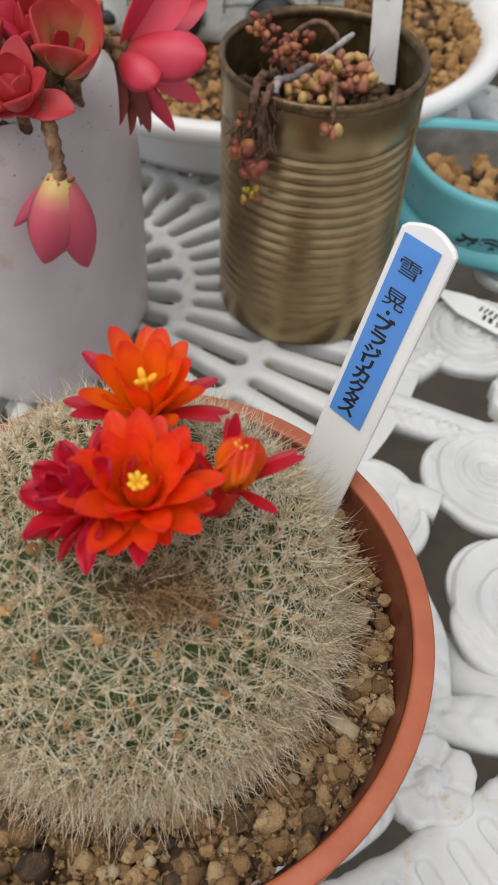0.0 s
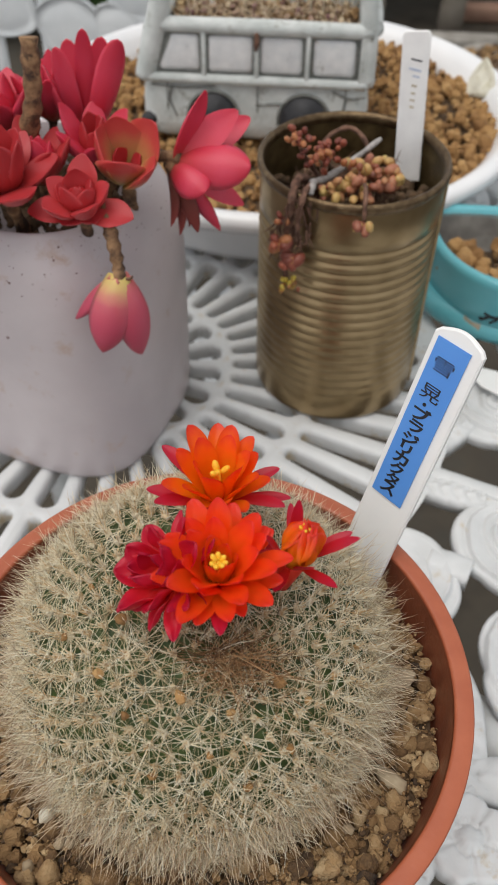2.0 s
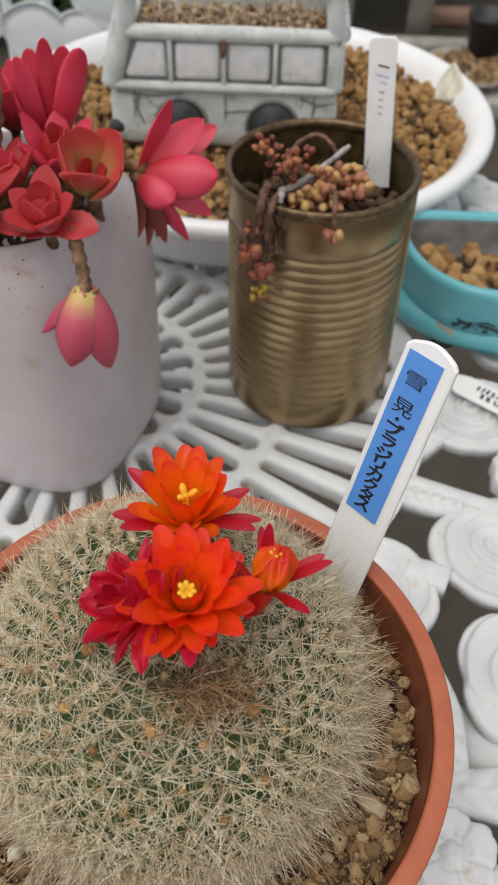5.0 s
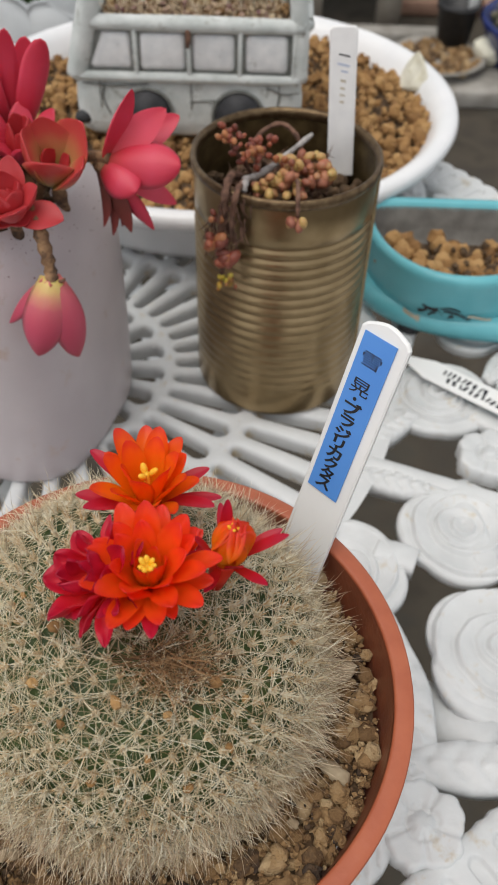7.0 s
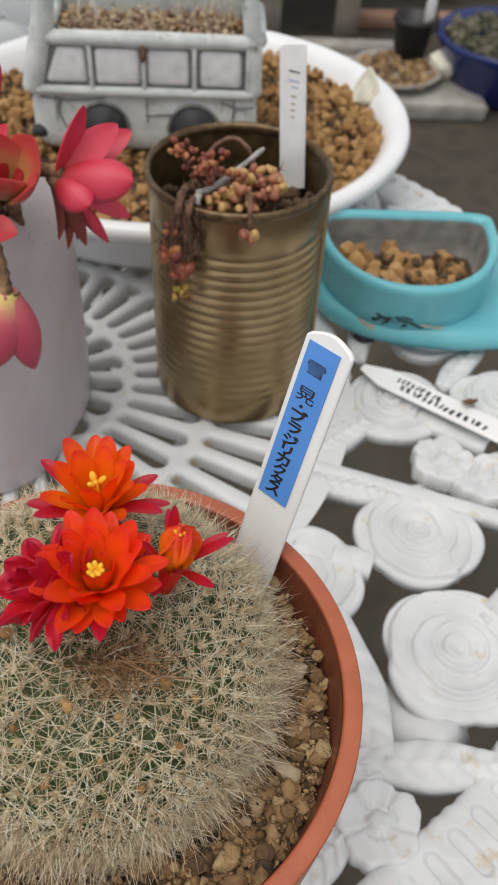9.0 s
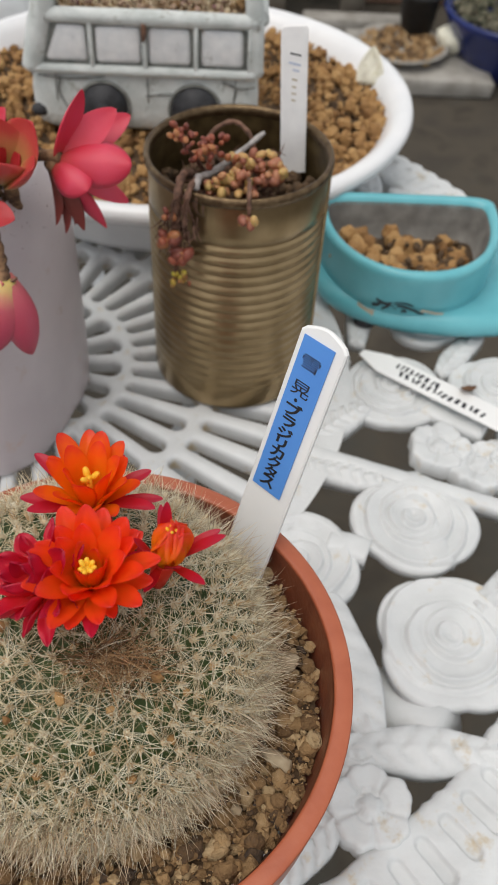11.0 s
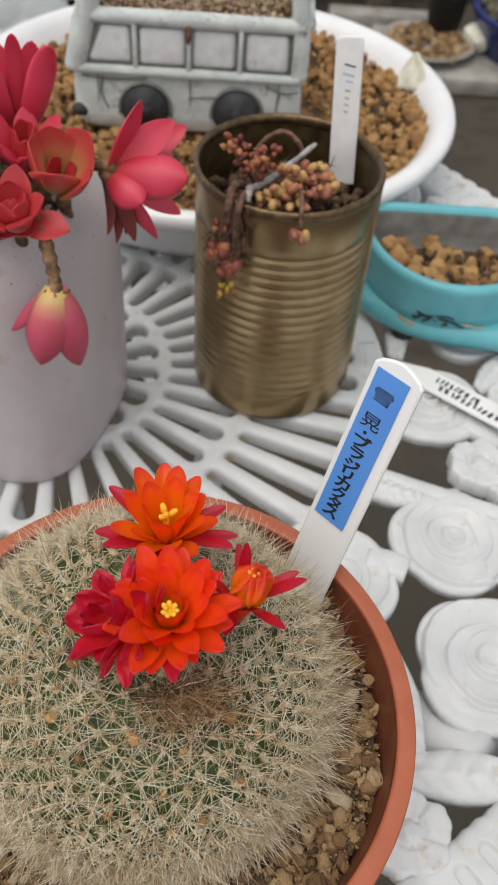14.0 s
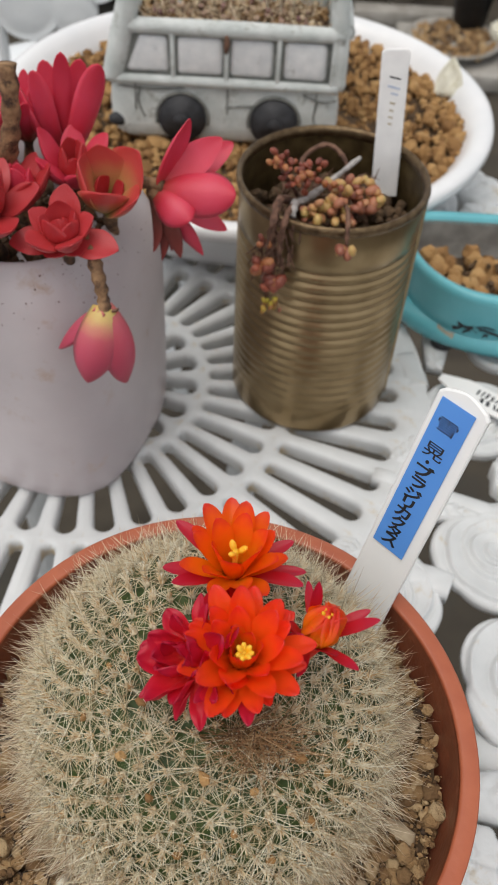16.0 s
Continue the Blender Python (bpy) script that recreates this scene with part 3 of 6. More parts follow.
ROSES = [((0.1060, 0.1660), 0.0305, 1.1, 1.02), ((0.1000, 0.2230), 0.0275, 2.3, 0.97), ((0.0490, 0.2010), 0.0262, 3.7, 1.0),
         ((0.0995, 0.3025), 0.0262, 0.4, 0.95), ((0.1440, 0.2560), 0.0160, 5.2, 0.9), ((0.1530, 0.3060), 0.0240, 6.1, 1.0),
         ((0.1490, 0.1960), 0.0185, 7.3, 1.0), ((0.1250, 0.3600), 0.0240, 9.9, 1.0), ((0.1640, 0.2330), 0.0180, 4.4, 1.0)]
FLC = (0.0680, 0.1035)
LEAVES = [((0.050, 0.2630), (0.150, 0.2265), 0.0080, False), ((0.056, 0.2520), (0.088, 0.2440), 0.0140, True), ((0.058, 0.1850), (0.0715, 0.1290), 0.0215, True),
          ((0.062, 0.1240), (0.1150, 0.1225), 0.0175, True), ((0.067, 0.1000), (0.0660, 0.1230), 0.0180, True), ((0.060, 0.2700), (0.0850, 0.2900), 0.0150, True),
          ((0.100, 0.2480), (0.1080, 0.2000), 0.0120, False), ((0.040, 0.2250), (0.0300, 0.2120), 0.0160, True), ((0.078, 0.2060), (0.0620, 0.2120), 0.0120, False),
          ((0.118, 0.1800), (0.1580, 0.2100), 0.0130, True), ((0.110, 0.2950), (0.1400, 0.2750), 0.0120, False), ((0.125, 0.3150), (0.1500, 0.3450), 0.0130, True),
          ((0.146, 0.2750), (0.1800, 0.2700), 0.0140, True), ((0.056, 0.1000), (0.0300, 0.0800), 0.0160, True), ((0.075, 0.3200), (0.0700, 0.3420), 0.0120, False),
          ((0.085, 0.3350), (0.0950, 0.3800), 0.0140, True), ((0.128, 0.1500), (0.1520, 0.1500), 0.0120, True), 
          ((0.020, 0.1750), (0.0450, 0.1850), 0.0120, True), ((0.0300, 0.1450), (0.0600, 0.1400), 0.0140, True)]
def cast_flower(radius):
    """A small five-petalled cast flower with a knob in its middle."""
    nr, na = 20, 80
    vs, fs = [], []
    for i in range(nr + 1):
        t = i / nr
        for j in range(na):
            a = 2 * math.pi * j / na
            edge = 0.96 + 0.14 * abs(math.cos(2.5 * a)) + 0.05 * abs(math.cos(7.5 * a + 1)) + 0.10 * noise.noise((2 * math.cos(a), 2 * math.sin(a), 4.0))
            r = radius * edge * min(1.0, t * nr / (nr - 1))
            z = 0.0012 + 0.0012 * noise.noise((r * math.cos(a) * 130, r * math.sin(a) * 130, 2.0)) + 0.0016 * math.exp(-((t - 0.0) / 0.24) ** 4) - 0.0014 * math.exp(-((t - 0.34) / 0.07) ** 2) + 0.0008 * t - 0.0012 * math.exp(-(math.cos(2.5 * a) / 0.22) ** 2) * (t > 0.3) - 0.0022 * max(0, (t - 0.88) / 0.12)
            vs.append((r * math.cos(a), r * math.sin(a), -0.0070 if i == nr else z))
    for i in range(nr):
        for j in range(na):
            fs.append((i * na + j, (i * na + (j + 1) % na), (i + 1) * na + (j + 1) % na, (i + 1) * na + j))
    me = bpy.data.meshes.new("cast_flower")
    me.from_pydata(vs, [], fs)
    me.materials.append(WHITE_CAST)
    me.polygons.foreach_set("use_smooth", [True] * len(me.polygons))
    return me


for q in range(4):
    spin = Matrix.Translation(TC) @ Matrix.Rotation(radians(-90 * q), 4, "Z") @ Matrix.Translation(-TC)
    if q == 0:
        rose_meshes = [rose_mesh(r, seed, sq) for _, r, seed, sq in ROSES]
        small_flower = cast_flower(0.0128)
        leaf_meshes = [mesh_of("leaf", cast_leaf(a, b, w, k, vein), WHITE_CAST) for k, (a, b, w, vein) in enumerate(LEAVES)]
    for (at, r, seed, sq), me in zip(ROSES, rose_meshes):
        piece("rose", me, spin @ pose(at[0], at[1], 0.0, 0, 0, math.degrees(seed)), table)
    piece("cast_flower", small_flower, spin @ pose(FLC[0], FLC[1], 0.0003, 0, 0, 20), table)
    piece("cast_flower", small_flower, spin @ pose(0.1165, 0.2640, 0.0003, 0, 0, 65), table)
    piece("cast_flower", small_flower, spin @ pose(0.1330, 0.2540, -0.0004, 0, 0, 130), table)
    for me in leaf_meshes:
        piece("leaf", me, spin, table)
for k in range(4):
    a = radians(45 + 90 * k)
    foot = TC + Vector((0.26 * math.cos(a), 0.26 * math.sin(a), 0))
    knee = TC + Vector((0.12 * math.cos(a), 0.12 * math.sin(a), 0))
    part("leg", tube([(foot.x, foot.y, -0.70), (knee.x, knee.y, -0.35), (knee.x, knee.y, -0.1), (foot.x, foot.y, -0.010)], [0.014, 0.011, 0.011, 0.012]), WHITE_CAST, table)

# a dead leaf lodged in the openwork
dl = blade(0.016, 0.008, 0.0006, curl=0.9, cup=0.5)
dl.materials.append(DEAD_LEAF)
dead = new("dead_leaf", dl)
dead.matrix_basis = pose(0.1375, 0.3010, 0.0035, 10, 20, 160)
tagged(dead, "curled brown dead leaf caught in the white table top", "dead leaf")

# ---- terracotta-coloured plastic pot with soil ----
PC = Vector((-0.0117, 0.0959, 0.0))
POT_Z, POT_R, SOIL_Z = 0.1085, 0.0585, 0.0985
pot = thing("plant_pot", PC, "round terracotta-coloured plastic pot with a thick flat rim", "plant pot")
part("body", lathe([(0.036, 0.0), (0.0385, 0.0015), (0.0500, 0.0900), (0.0510, 0.0945), (0.0505, 0.0960), (0.0488, 0.0950), (0.0480, 0.0900), (0.036, 0.005), (0.0005, 0.005)], 96, PC), TERRACOTTA, pot)
part("rim", lathe([(0.0508, 0.0880), (0.0562, 0.0882), (0.0570, 0.0890), (0.0583, 0.1060), (0.0585, 0.1078), (0.0584, 0.1083), (0.0580, 0.1086), (0.0565, 0.1087), (0.0550, 0.1087), (0.0546, 0.1086),
                   (0.0543, 0.1083), (0.0542, 0.1078), (0.0544, 0.1060), (0.0540, 0.0980), (0.0530, 0.0900), (0.0508, 0.0880)], 128, PC, cap_low=False), TERRACOTTA, pot)
# the inner wall is a darker brown-red than the rim, with paler specks
part("inner_wall", lathe([(0.0541, 0.1079), (0.0539, 0.1070), (0.0537, 0.1050), (0.0533, 0.1020), (0.0529, 0.0995), (0.0520, 0.0940), (0.0511, 0.0905)], 128, PC, cap_low=False), TERRACOTTA_DARK, pot, "darker terracotta inner wall with paler specks")

rng = np.random.default_rng(7)
xy = scatter_disc(rng, 4400, 0.026, 0.0518)
rad = rng.gamma(1.4, 0.00046, 4400) + 0.0005
rad = np.minimum(rad, 0.0024)
zz = SOIL_Z - 0.0022 + 0.0034 * rng.random(4400) + 0.0012 * np.sin(xy[:, 0] * 120)
far_out = np.hypot(xy[:, 0], xy[:, 1]) > 0.035
big = far_out & (rad > np.sort(rad[far_out])[-280])
big_at, big_r = np.c_[xy + [PC.x, PC.y], zz + 0.0006][big], rad[big]
xy, zz, rad = xy[~big], zz[~big], rad[~big]
v1, f1 = lumps(rng, np.c_[xy + [PC.x, PC.y], zz], rad, 0.55)
soil = from_arrays("potting_grit", v1, f1, SOIL, smooth=False)
crumb = rng.gamma(1.2, 0.00014, 2600) + 0.00022
xy2 = scatter_disc(rng, 2600, 0.028, 0.0522)
v2, f2 = lumps(rng, np.c_[xy2 + [PC.x, PC.y], SOIL_Z - 0.0002 + 0.0022 * rng.random(2600)], crumb, 0.5, fine=False)
tagged(from_arrays("fine_grit", v2, f2, SOIL, smooth=False), "fine brown crumbs of soil between the pumice grains", "potting soil", kind="stuff")
tagged(soil, "coarse brown and tan pumice grit filling the pot", "potting soil", kind="stuff")
bed = lathe([(0.0512, 0.0), (0.030, 0.0008), (0.0005, 0.001)], 64, (PC.x, PC.y, SOIL_Z - 0.0022), cap_low=False, cap_high=True)
soil_bed = tagged(part("soil_bed", bed, SOIL_BED, None), "dark damp soil bed with coarse pumice grains", "potting soil", kind="stuff")
grains("grain", rng, big_at, big_r, SOIL_GRAIN, soil_bed, 0.7, (0.8, 1.1), True)


def stone(at, r, seed, label, squash=(0.7, 1.0), material=None):
    g = np.random.default_rng(seed)
    v, f = lumps(g, np.array([at]), [r], 0.5, squash)
    ob = from_arrays("pebble", v, f, material or STONE)
    return tagged(ob, label, "pebble", "pale pebbles in the pot")


stone((0.0331, 0.1020, 0.1015), 0.0029, 1, "round cream pebble lying on the brown grit")
stone((0.0302, 0.0800, 0.0995), 0.0036, 5, "flat pale tan stone lying on the brown grit", (0.35, 1.1))
for k, (x, y, r) in enumerate(((-0.0400, 0.0660, 0.0021), (-0.0360, 0.0610, 0.0017), (-0.0338, 0.0612, 0.0014), (-0.0090, 0.0510, 0.0014), (-0.0032, 0.0530, 0.0015), (-0.0410, 0.0565, 0.0015), (0.0040, 0.0538, 0.0016), (0.0210, 0.0690, 0.0013))):
    stone((x, y, 0.1003), r, 20 + k, "small cream pebble lying on the brown grit", (0.7, 1.0), STONE_WHITE if k == 0 else None)
for k, (x, y, r) in enumerate(((-0.0370, 0.0552, 0.0030), (-0.0260, 0.0560, 0.0031), (-0.0220, 0.0510, 0.0033), (-0.0140, 0.0520, 0.0024), (0.0180, 0.0630, 0.0023), (0.0250, 0.0632, 0.0024), (0.0190, 0.0572, 0.0024), (0.0240, 0.0575, 0.0026), (0.0300, 0.0712, 0.0022))):
    g = np.random.default_rng(60 + k)
    v, f = lumps(g, np.array([(x, y, 0.0998)]), [r], 0.6, (0.8, 1.05))
    tagged(from_arrays("soil_lump", v, f, SOIL_GRAIN), "coarse brown lump of baked soil on the grit", "soil lump", "soil lumps in the pot")

# ---- the cactus ----
CB = np.array([-0.0127, 0.0992, 0.1085])
CA, CC = 0.0385, 0.0365
cactus = thing("cactus", (CB[0], CB[1], SOIL_Z), "round flattened green cactus covered in cream bristles, with scarlet flowers", "cactus")
N_AR = 930
k = np.arange(N_AR)
cosv = 1 - (k + 0.5) / N_AR * 1.36
theta = np.arccos(np.clip(cosv, -1, 1))
phi = k * math.pi * (3 - math.sqrt(5))
nrm = np.stack([np.sin(theta) * np.cos(phi), np.sin(theta) * np.sin(phi), np.cos(theta)], 1)
axes = np.array([CA, CA, CC])


def crown(z_unit):
    """The sunken crown: how far the top lies under the full dome."""
    return 0.0035 * np.exp(-((1 - z_unit) / 0.06))


ar = CB + nrm * axes
ar[:, 2] -= crown(nrm[:, 2])
ar_n = nrm / axes
ar_n /= np.linalg.norm(ar_n, axis=1)[:, None]
nt, np_ = 70, 170
tv = np.linspace(0.0, 2.0, nt)
pv = np.linspace(0, 2 * math.pi, np_, endpoint=False)
tt, pp = np.meshgrid(tv, pv, indexing="ij")
bn = np.stack([np.sin(tt) * np.cos(pp), np.sin(tt) * np.sin(pp), np.cos(tt)], -1).reshape(-1, 3)
near = np.full(len(bn), 9.0)
for c in range(0, len(nrm), 50):
    near = np.minimum(near, np.min(np.linalg.norm(bn[:, None] - nrm[None, c:c + 50], axis=2), axis=1))
bump = 0.0016 * np.exp(-(near / 0.040) ** 2) - 0.0012
bv = CB + bn * (axes + bump[:, None])
bv[:, 2] -= crown(bn[:, 2])
bf = [(i * np_ + j, i * np_ + (j + 1) % np_, (i + 1) * np_ + (j + 1) % np_, (i + 1) * np_ + j) for i in range(nt - 1) for j in range(np_)]
from_arrays("body", bv, bf, CACTUS, cactus, label="dark green knobbly body")
v1, f1 = lumps(rng, ar + ar_n * 0.0010, rng.uniform(0.0006, 0.00095, N_AR), 0.6)
tagged(from_arrays("areole_felt", v1, f1, AREOLE, cactus, label="small felted tan bristle cushions"), kind="stuff")
roots, ways, lens_ = [], [], []
for spread_low, spread_high, each, l0, l1 in ((68, 88, 20, 0.0050, 0.0092), (40, 68, 6, 0.0055, 0.0100), (8, 40, 2, 0.0040, 0.0085)):
    base = np.repeat(np.arange(N_AR), each)
    base = base[rng.random(len(base)) < np.clip(0.61 - 0.12 * nrm[base, 2], 0.48, 1.0)]
    m = len(base)
    nn = ar_n[base]
    e1 = np.cross(nn, np.array([0.13, 0.21, 0.97]))
    e1 /= np.linalg.norm(e1, axis=1)[:, None]
    e2 = np.cross(nn, e1)
    az = rng.uniform(0, 2 * math.pi, m)
    lean = np.radians(rng.uniform(spread_low, spread_high, m))
    w = nn * np.cos(lean)[:, None] + (e1 * np.cos(az)[:, None] + e2 * np.sin(az)[:, None]) * np.sin(lean)[:, None]
    roots.append(ar[base] + nn * rng.uniform(0.0002, 0.0012, (m, 1)) + w * rng.uniform(0.0001, 0.0009, (m, 1)))
    ways.append(w)
    lens_.append(rng.uniform(l0, l1, m) * np.where(nrm[base, 2] > 0.93, 0.75, 1.0))
roots, ways, lens_ = np.concatenate(roots), np.concatenate(ways), np.concatenate(lens_)
keep = (roots + ways * lens_[:, None])[:, 2] > SOIL_Z - 0.002
v1, f1 = spines(rng, roots[keep], ways[keep], lens_[keep], 0.000074, 0.13)
tagged(from_arrays("bristles", v1, f1, SPINE, cactus, label="dense fine cream and tan bristles"), kind="stuff")
# short pale tufts at the heart of every cushion
each = 22
base = np.repeat(np.arange(N_AR), each)
w = ar_n[base] + rng.normal(0, 0.30, (len(base), 3)) + [0, 0, 0.25]
w /= np.linalg.norm(w, axis=1)[:, None]
v1, f1 = spines(rng, ar[base] + ar_n[base] * 0.0008 + rng.normal(0, 0.00028, (len(base), 3)), w, rng.uniform(0.0014, 0.0031, len(base)), 0.00016, 0.1)
tagged(from_arrays("tuft_felt", v1, f1, AREOLE, cactus, label="short cream and tan tufts"), kind="stuff")
# older, browner bristles hang as a skirt round the foot
m = 1900
az = rng.uniform(0, 2 * math.pi, m)
th = np.arccos(np.clip(rng.normal(0.10, 0.16, m), -0.2, 0.5))
sn = np.stack([np.sin(th) * np.cos(az), np.sin(th) * np.sin(az), np.cos(th)], 1)
w = sn + rng.normal(0, 0.34, (m, 3)) + [0, 0, -0.22]
w /= np.linalg.norm(w, axis=1)[:, None]
v1, f1 = spines(rng, CB + sn * axes, w, rng.uniform(0.006, 0.0125, m), 0.000085, 0.11)
tagged(from_arrays("old_bristles", v1, f1, OLD_SPINE, cactus, label="older pinkish-tan bristles round the foot"), kind="stuff")
# brown woolly hair round the crown, in front of the flowers
m = 300
at = np.array([-0.0025, 0.0815, 0.0]) + np.c_[rng.normal(0, 0.0032, m), rng.normal(0, 0.0018, m), np.zeros(m)]
u = (at[:, :2] - CB[:2]) / CA
at[:, 2] = CB[2] + CC * np.sqrt(np.maximum(0.05, 1 - (u ** 2).sum(1))) + rng.uniform(0, 0.0042, m)
w = rng.normal(size=(m, 3)) * [1, 0.6, 0.3] + [0, -0.1, 0.1]
w /= np.linalg.norm(w, axis=1)[:, None]
v1, f1 = spines(rng, at, w, rng.uniform(0.005, 0.012, m), 0.00010, 0.3)
tagged(from_arrays("crown_wool", v1, f1, BROWN_HAIR, cactus, label="brown dry hair round the crown"), kind="stuff")
# chaff and fallen grit caught in the bristles
pick = [(0.0050, 0.0798), (-0.0030, 0.0735), (-0.0215, 0.0720), (-0.0350, 0.0850), (-0.0060, 0.0680), (0.0080, 0.0720), (-0.0270, 0.0780), (0.0010, 0.0660), (0.0130, 0.0700), (-0.0160, 0.0650), (-0.0240, 0.0860), (0.0105, 0.0790), (-0.0310, 0.0930), (-0.0120, 0.0745)]
cc = []
for x, y in pick:
    q = ((x - CB[0]) ** 2 + (y - CB[1]) ** 2) / CA ** 2
    cc.append((x, y, CB[2] + CC * math.sqrt(max(0.02, 1 - q)) + 0.0036))
v1, f1 = lumps(rng, np.array(cc), np.r_[0.0017, rng.uniform(0.0007, 0.0013, len(cc) - 1)], 0.4)
tagged(from_arrays("chaff", v1, f1, AKADAMA, cactus, smooth=False, label="bits of tan chaff caught in the bristles"), kind="stuff")


# flowers: funnels of petals on a short scaly tube
def flower(label, base, axis, whorls, tube_r, tube_h, spin, tube_mat, stigma=None, stigma_size=0.0032, lobes=7, crumple=0.012):
    m = frame_along(base, axis, radians(spin))
    prof = [(tube_r * 0.6, -tube_h), (tube_r * 0.8, -tube_h * 0.5), (tube_r, 0.0), (tube_r * 0.9, 0.0004), (tube_r * 0.6, -0.0020), (0.0002, -0.0050)]
    bm = lathe(prof, 20)
    bmesh.ops.transform(bm, matrix=m, verts=bm.verts)
    head = part("flower", bm, tube_mat, cactus, label)
    g = random.Random(int(spin * 7 + 3))
    for count, lean, length, width, curl, cup, phase, tip, material in whorls:
        shapes = []
        for s in range(3):
            me = blade(length * (0.92 + 0.08 * s), width * (0.94 + 0.06 * s), 0.00035, tip, 0.4, curl * (0.8 + 0.2 * s), cup, 0.62, 11, 8, crumple)
            me.materials.append(material)
            shapes.append(me)
        for i in range(count):
            a = phase + 360.0 * i / count + g.uniform(-7, 7)
            piece("petal", shapes[i % 3], m @ spread(Matrix(), a, lean + g.uniform(-6, 6), g.uniform(-9 - 500 * crumple, 9 + 500 * crumple), tube_r * 0.72, g.uniform(-0.0004, 0.0004)), head)
    if stigma is not None:
        sm = frame_along(stigma, axis)
        bm = bmesh.new()
        for i in range(lobes):
            a = 2 * math.pi * i / lobes + 0.5
            r = stigma_size * 0.38
            bmesh.ops.create_icosphere(bm, subdivisions=2, radius=1.0, matrix=sm @ Matrix.Rotation(a, 4, "Z") @ Matrix.Translation((r, 0, 0.0003 * (i % 3)))
                                       @ Matrix.Rotation(radians(38), 4, "Y") @ Matrix.Diagonal((stigma_size * 0.19, stigma_size * 0.22, stigma_size * 0.40, 1)))
        low = Vector(base)
        top = Vector(stigma)
        d = (top - low)
        side = d.orthogonal().normalized() * 0.0005
        cone = bmesh.ops.create_cone(bm, cap_ends=True, segments=8, radius1=0.0005, radius2=0.0006, depth=d.length,
                                     matrix=frame_along((low + top) / 2, d))
        part("stigma", bm, YELLOW, head, "yellow lobed stigma")
    return head


UP_A, UP_B, UP_C, UP_D = (0.02, 0.0, 1.0), (0.06, -0.16, 1.0), (0.20, -0.10, 1.0), (-0.70, -0.35, 0.75)
flower("open orange flower with crimson outer petals", (-0.0088, 0.1082, 0.1538), UP_A,
       [(6, 17, 0.0124, 0.0045, -0.10, 0.34, 10, 0.82, PETAL_ORANGE), (7, 29, 0.0130, 0.0045, -0.15, 0.32, 36, 0.82, PETAL_ORANGE), (7, 43, 0.0122, 0.0040, -0.2, 0.30, 12, 0.8, PETAL_ORANGE),
        (6, 62, 0.0124, 0.0031, -0.25, 0.34, 20, 0.7, PETAL_MAGENTA), (6, 80, 0.0112, 0.0028, 0.0, 0.34, 50, 0.7, PETAL_MAGENTA)],
       0.0022, 0.0110, 12, PETAL_ORANGE, (-0.0086, 0.1076, 0.1622), 0.0032, 3, 0.008)
flower("wide open scarlet flower with a pale yellow stigma", (-0.0066, 0.0895, 0.1560), UP_B,
       [(6, 10, 0.0082, 0.0034, 0.1, 0.34, 40, 0.7, PETAL_ORANGE), (7, 22, 0.0112, 0.0044, -0.1, 0.32, 12, 0.75, PETAL_RED), (9, 37, 0.0118, 0.0044, -0.15, 0.28, 0, 0.72, PETAL_RED), (9, 52, 0.0114, 0.0042, -0.2, 0.27, 24, 0.7, PETAL_RED),
        (7, 64, 0.0098, 0.0036, -0.1, 0.26, 10, 0.6, PETAL_RED), (7, 74, 0.0100, 0.0030, 0.0, 0.28, 35, 0.55, PETAL_MAGENTA)],
       0.0024, 0.0110, 31, PETAL_ORANGE, (-0.0062, 0.0870, 0.1634), 0.0024, 7, 0.020)
flower("half-open orange flower bud with crimson outer petals", (0.0060, 0.0955, 0.1540), UP_C,
       [(5, 12, 0.0116, 0.0074, 0.80, 0.50, 0, 0.9, PETAL_ORANGE), (6, 20, 0.0108, 0.0072, 0.95, 0.50, 36, 0.9, PETAL_ORANGE),
        (4, 30, 0.0112, 0.0024, -0.1, 0.3, -20, 0.6, PETAL_MAGENTA), (5, 60, 0.0092, 0.0021, 0.0, 0.3, 40, 0.6, PETAL_MAGENTA)],
       0.0026, 0.0095, 55, PETAL_MAGENTA, (0.0074, 0.0946, 0.1640), 0.0017, 4, 0.0)
flower("crumpled crimson flower beginning to wilt", (-0.0140, 0.0890, 0.1555), UP_D,
       [(5, 20, 0.0084, 0.0056, 0.6, 0.5, 0, 0.8, PETAL_WILT), (7, 44, 0.0094, 0.0056, 0.4, 0.45, 20, 0.8, PETAL_WILT), (7, 70, 0.0098, 0.0046, 0.2, 0.4, 5, 0.7, PETAL_WILT),
        (6, 94, 0.0092, 0.0032, 0.2, 0.4, 40, 0.5, PETAL_WILT)],
       0.0024, 0.0100, 80, PETAL_MAGENTA, None, 0.003, 7, 0.05)

# ---- the name stake in the pot ----
L_TL, L_TR, L_BL, L_BR = (Vector(p) for p in ((0.03374, 0.15045, 0.16192), (0.04002, 0.14432, 0.16207), (0.02386, 0.13941, 0.12386), (0.03013, 0.13329, 0.12401)))
UPW = ((L_TL - L_BL) + (L_TR - L_BR)).normalized()
ACR = ((L_TR - L_TL) + (L_BR - L_BL)).normalized()
ACR = (ACR - UPW * ACR.dot(UPW)).normalized()
FACE = ACR.cross(UPW).normalized()
MID = (L_TL + L_TR + L_BL + L_BR) / 4
SM = Matrix((ACR, UPW, FACE)).transposed().to_4x4()
SM.translation = MID
LAB_W, LAB_H = 0.0088, 0.0408


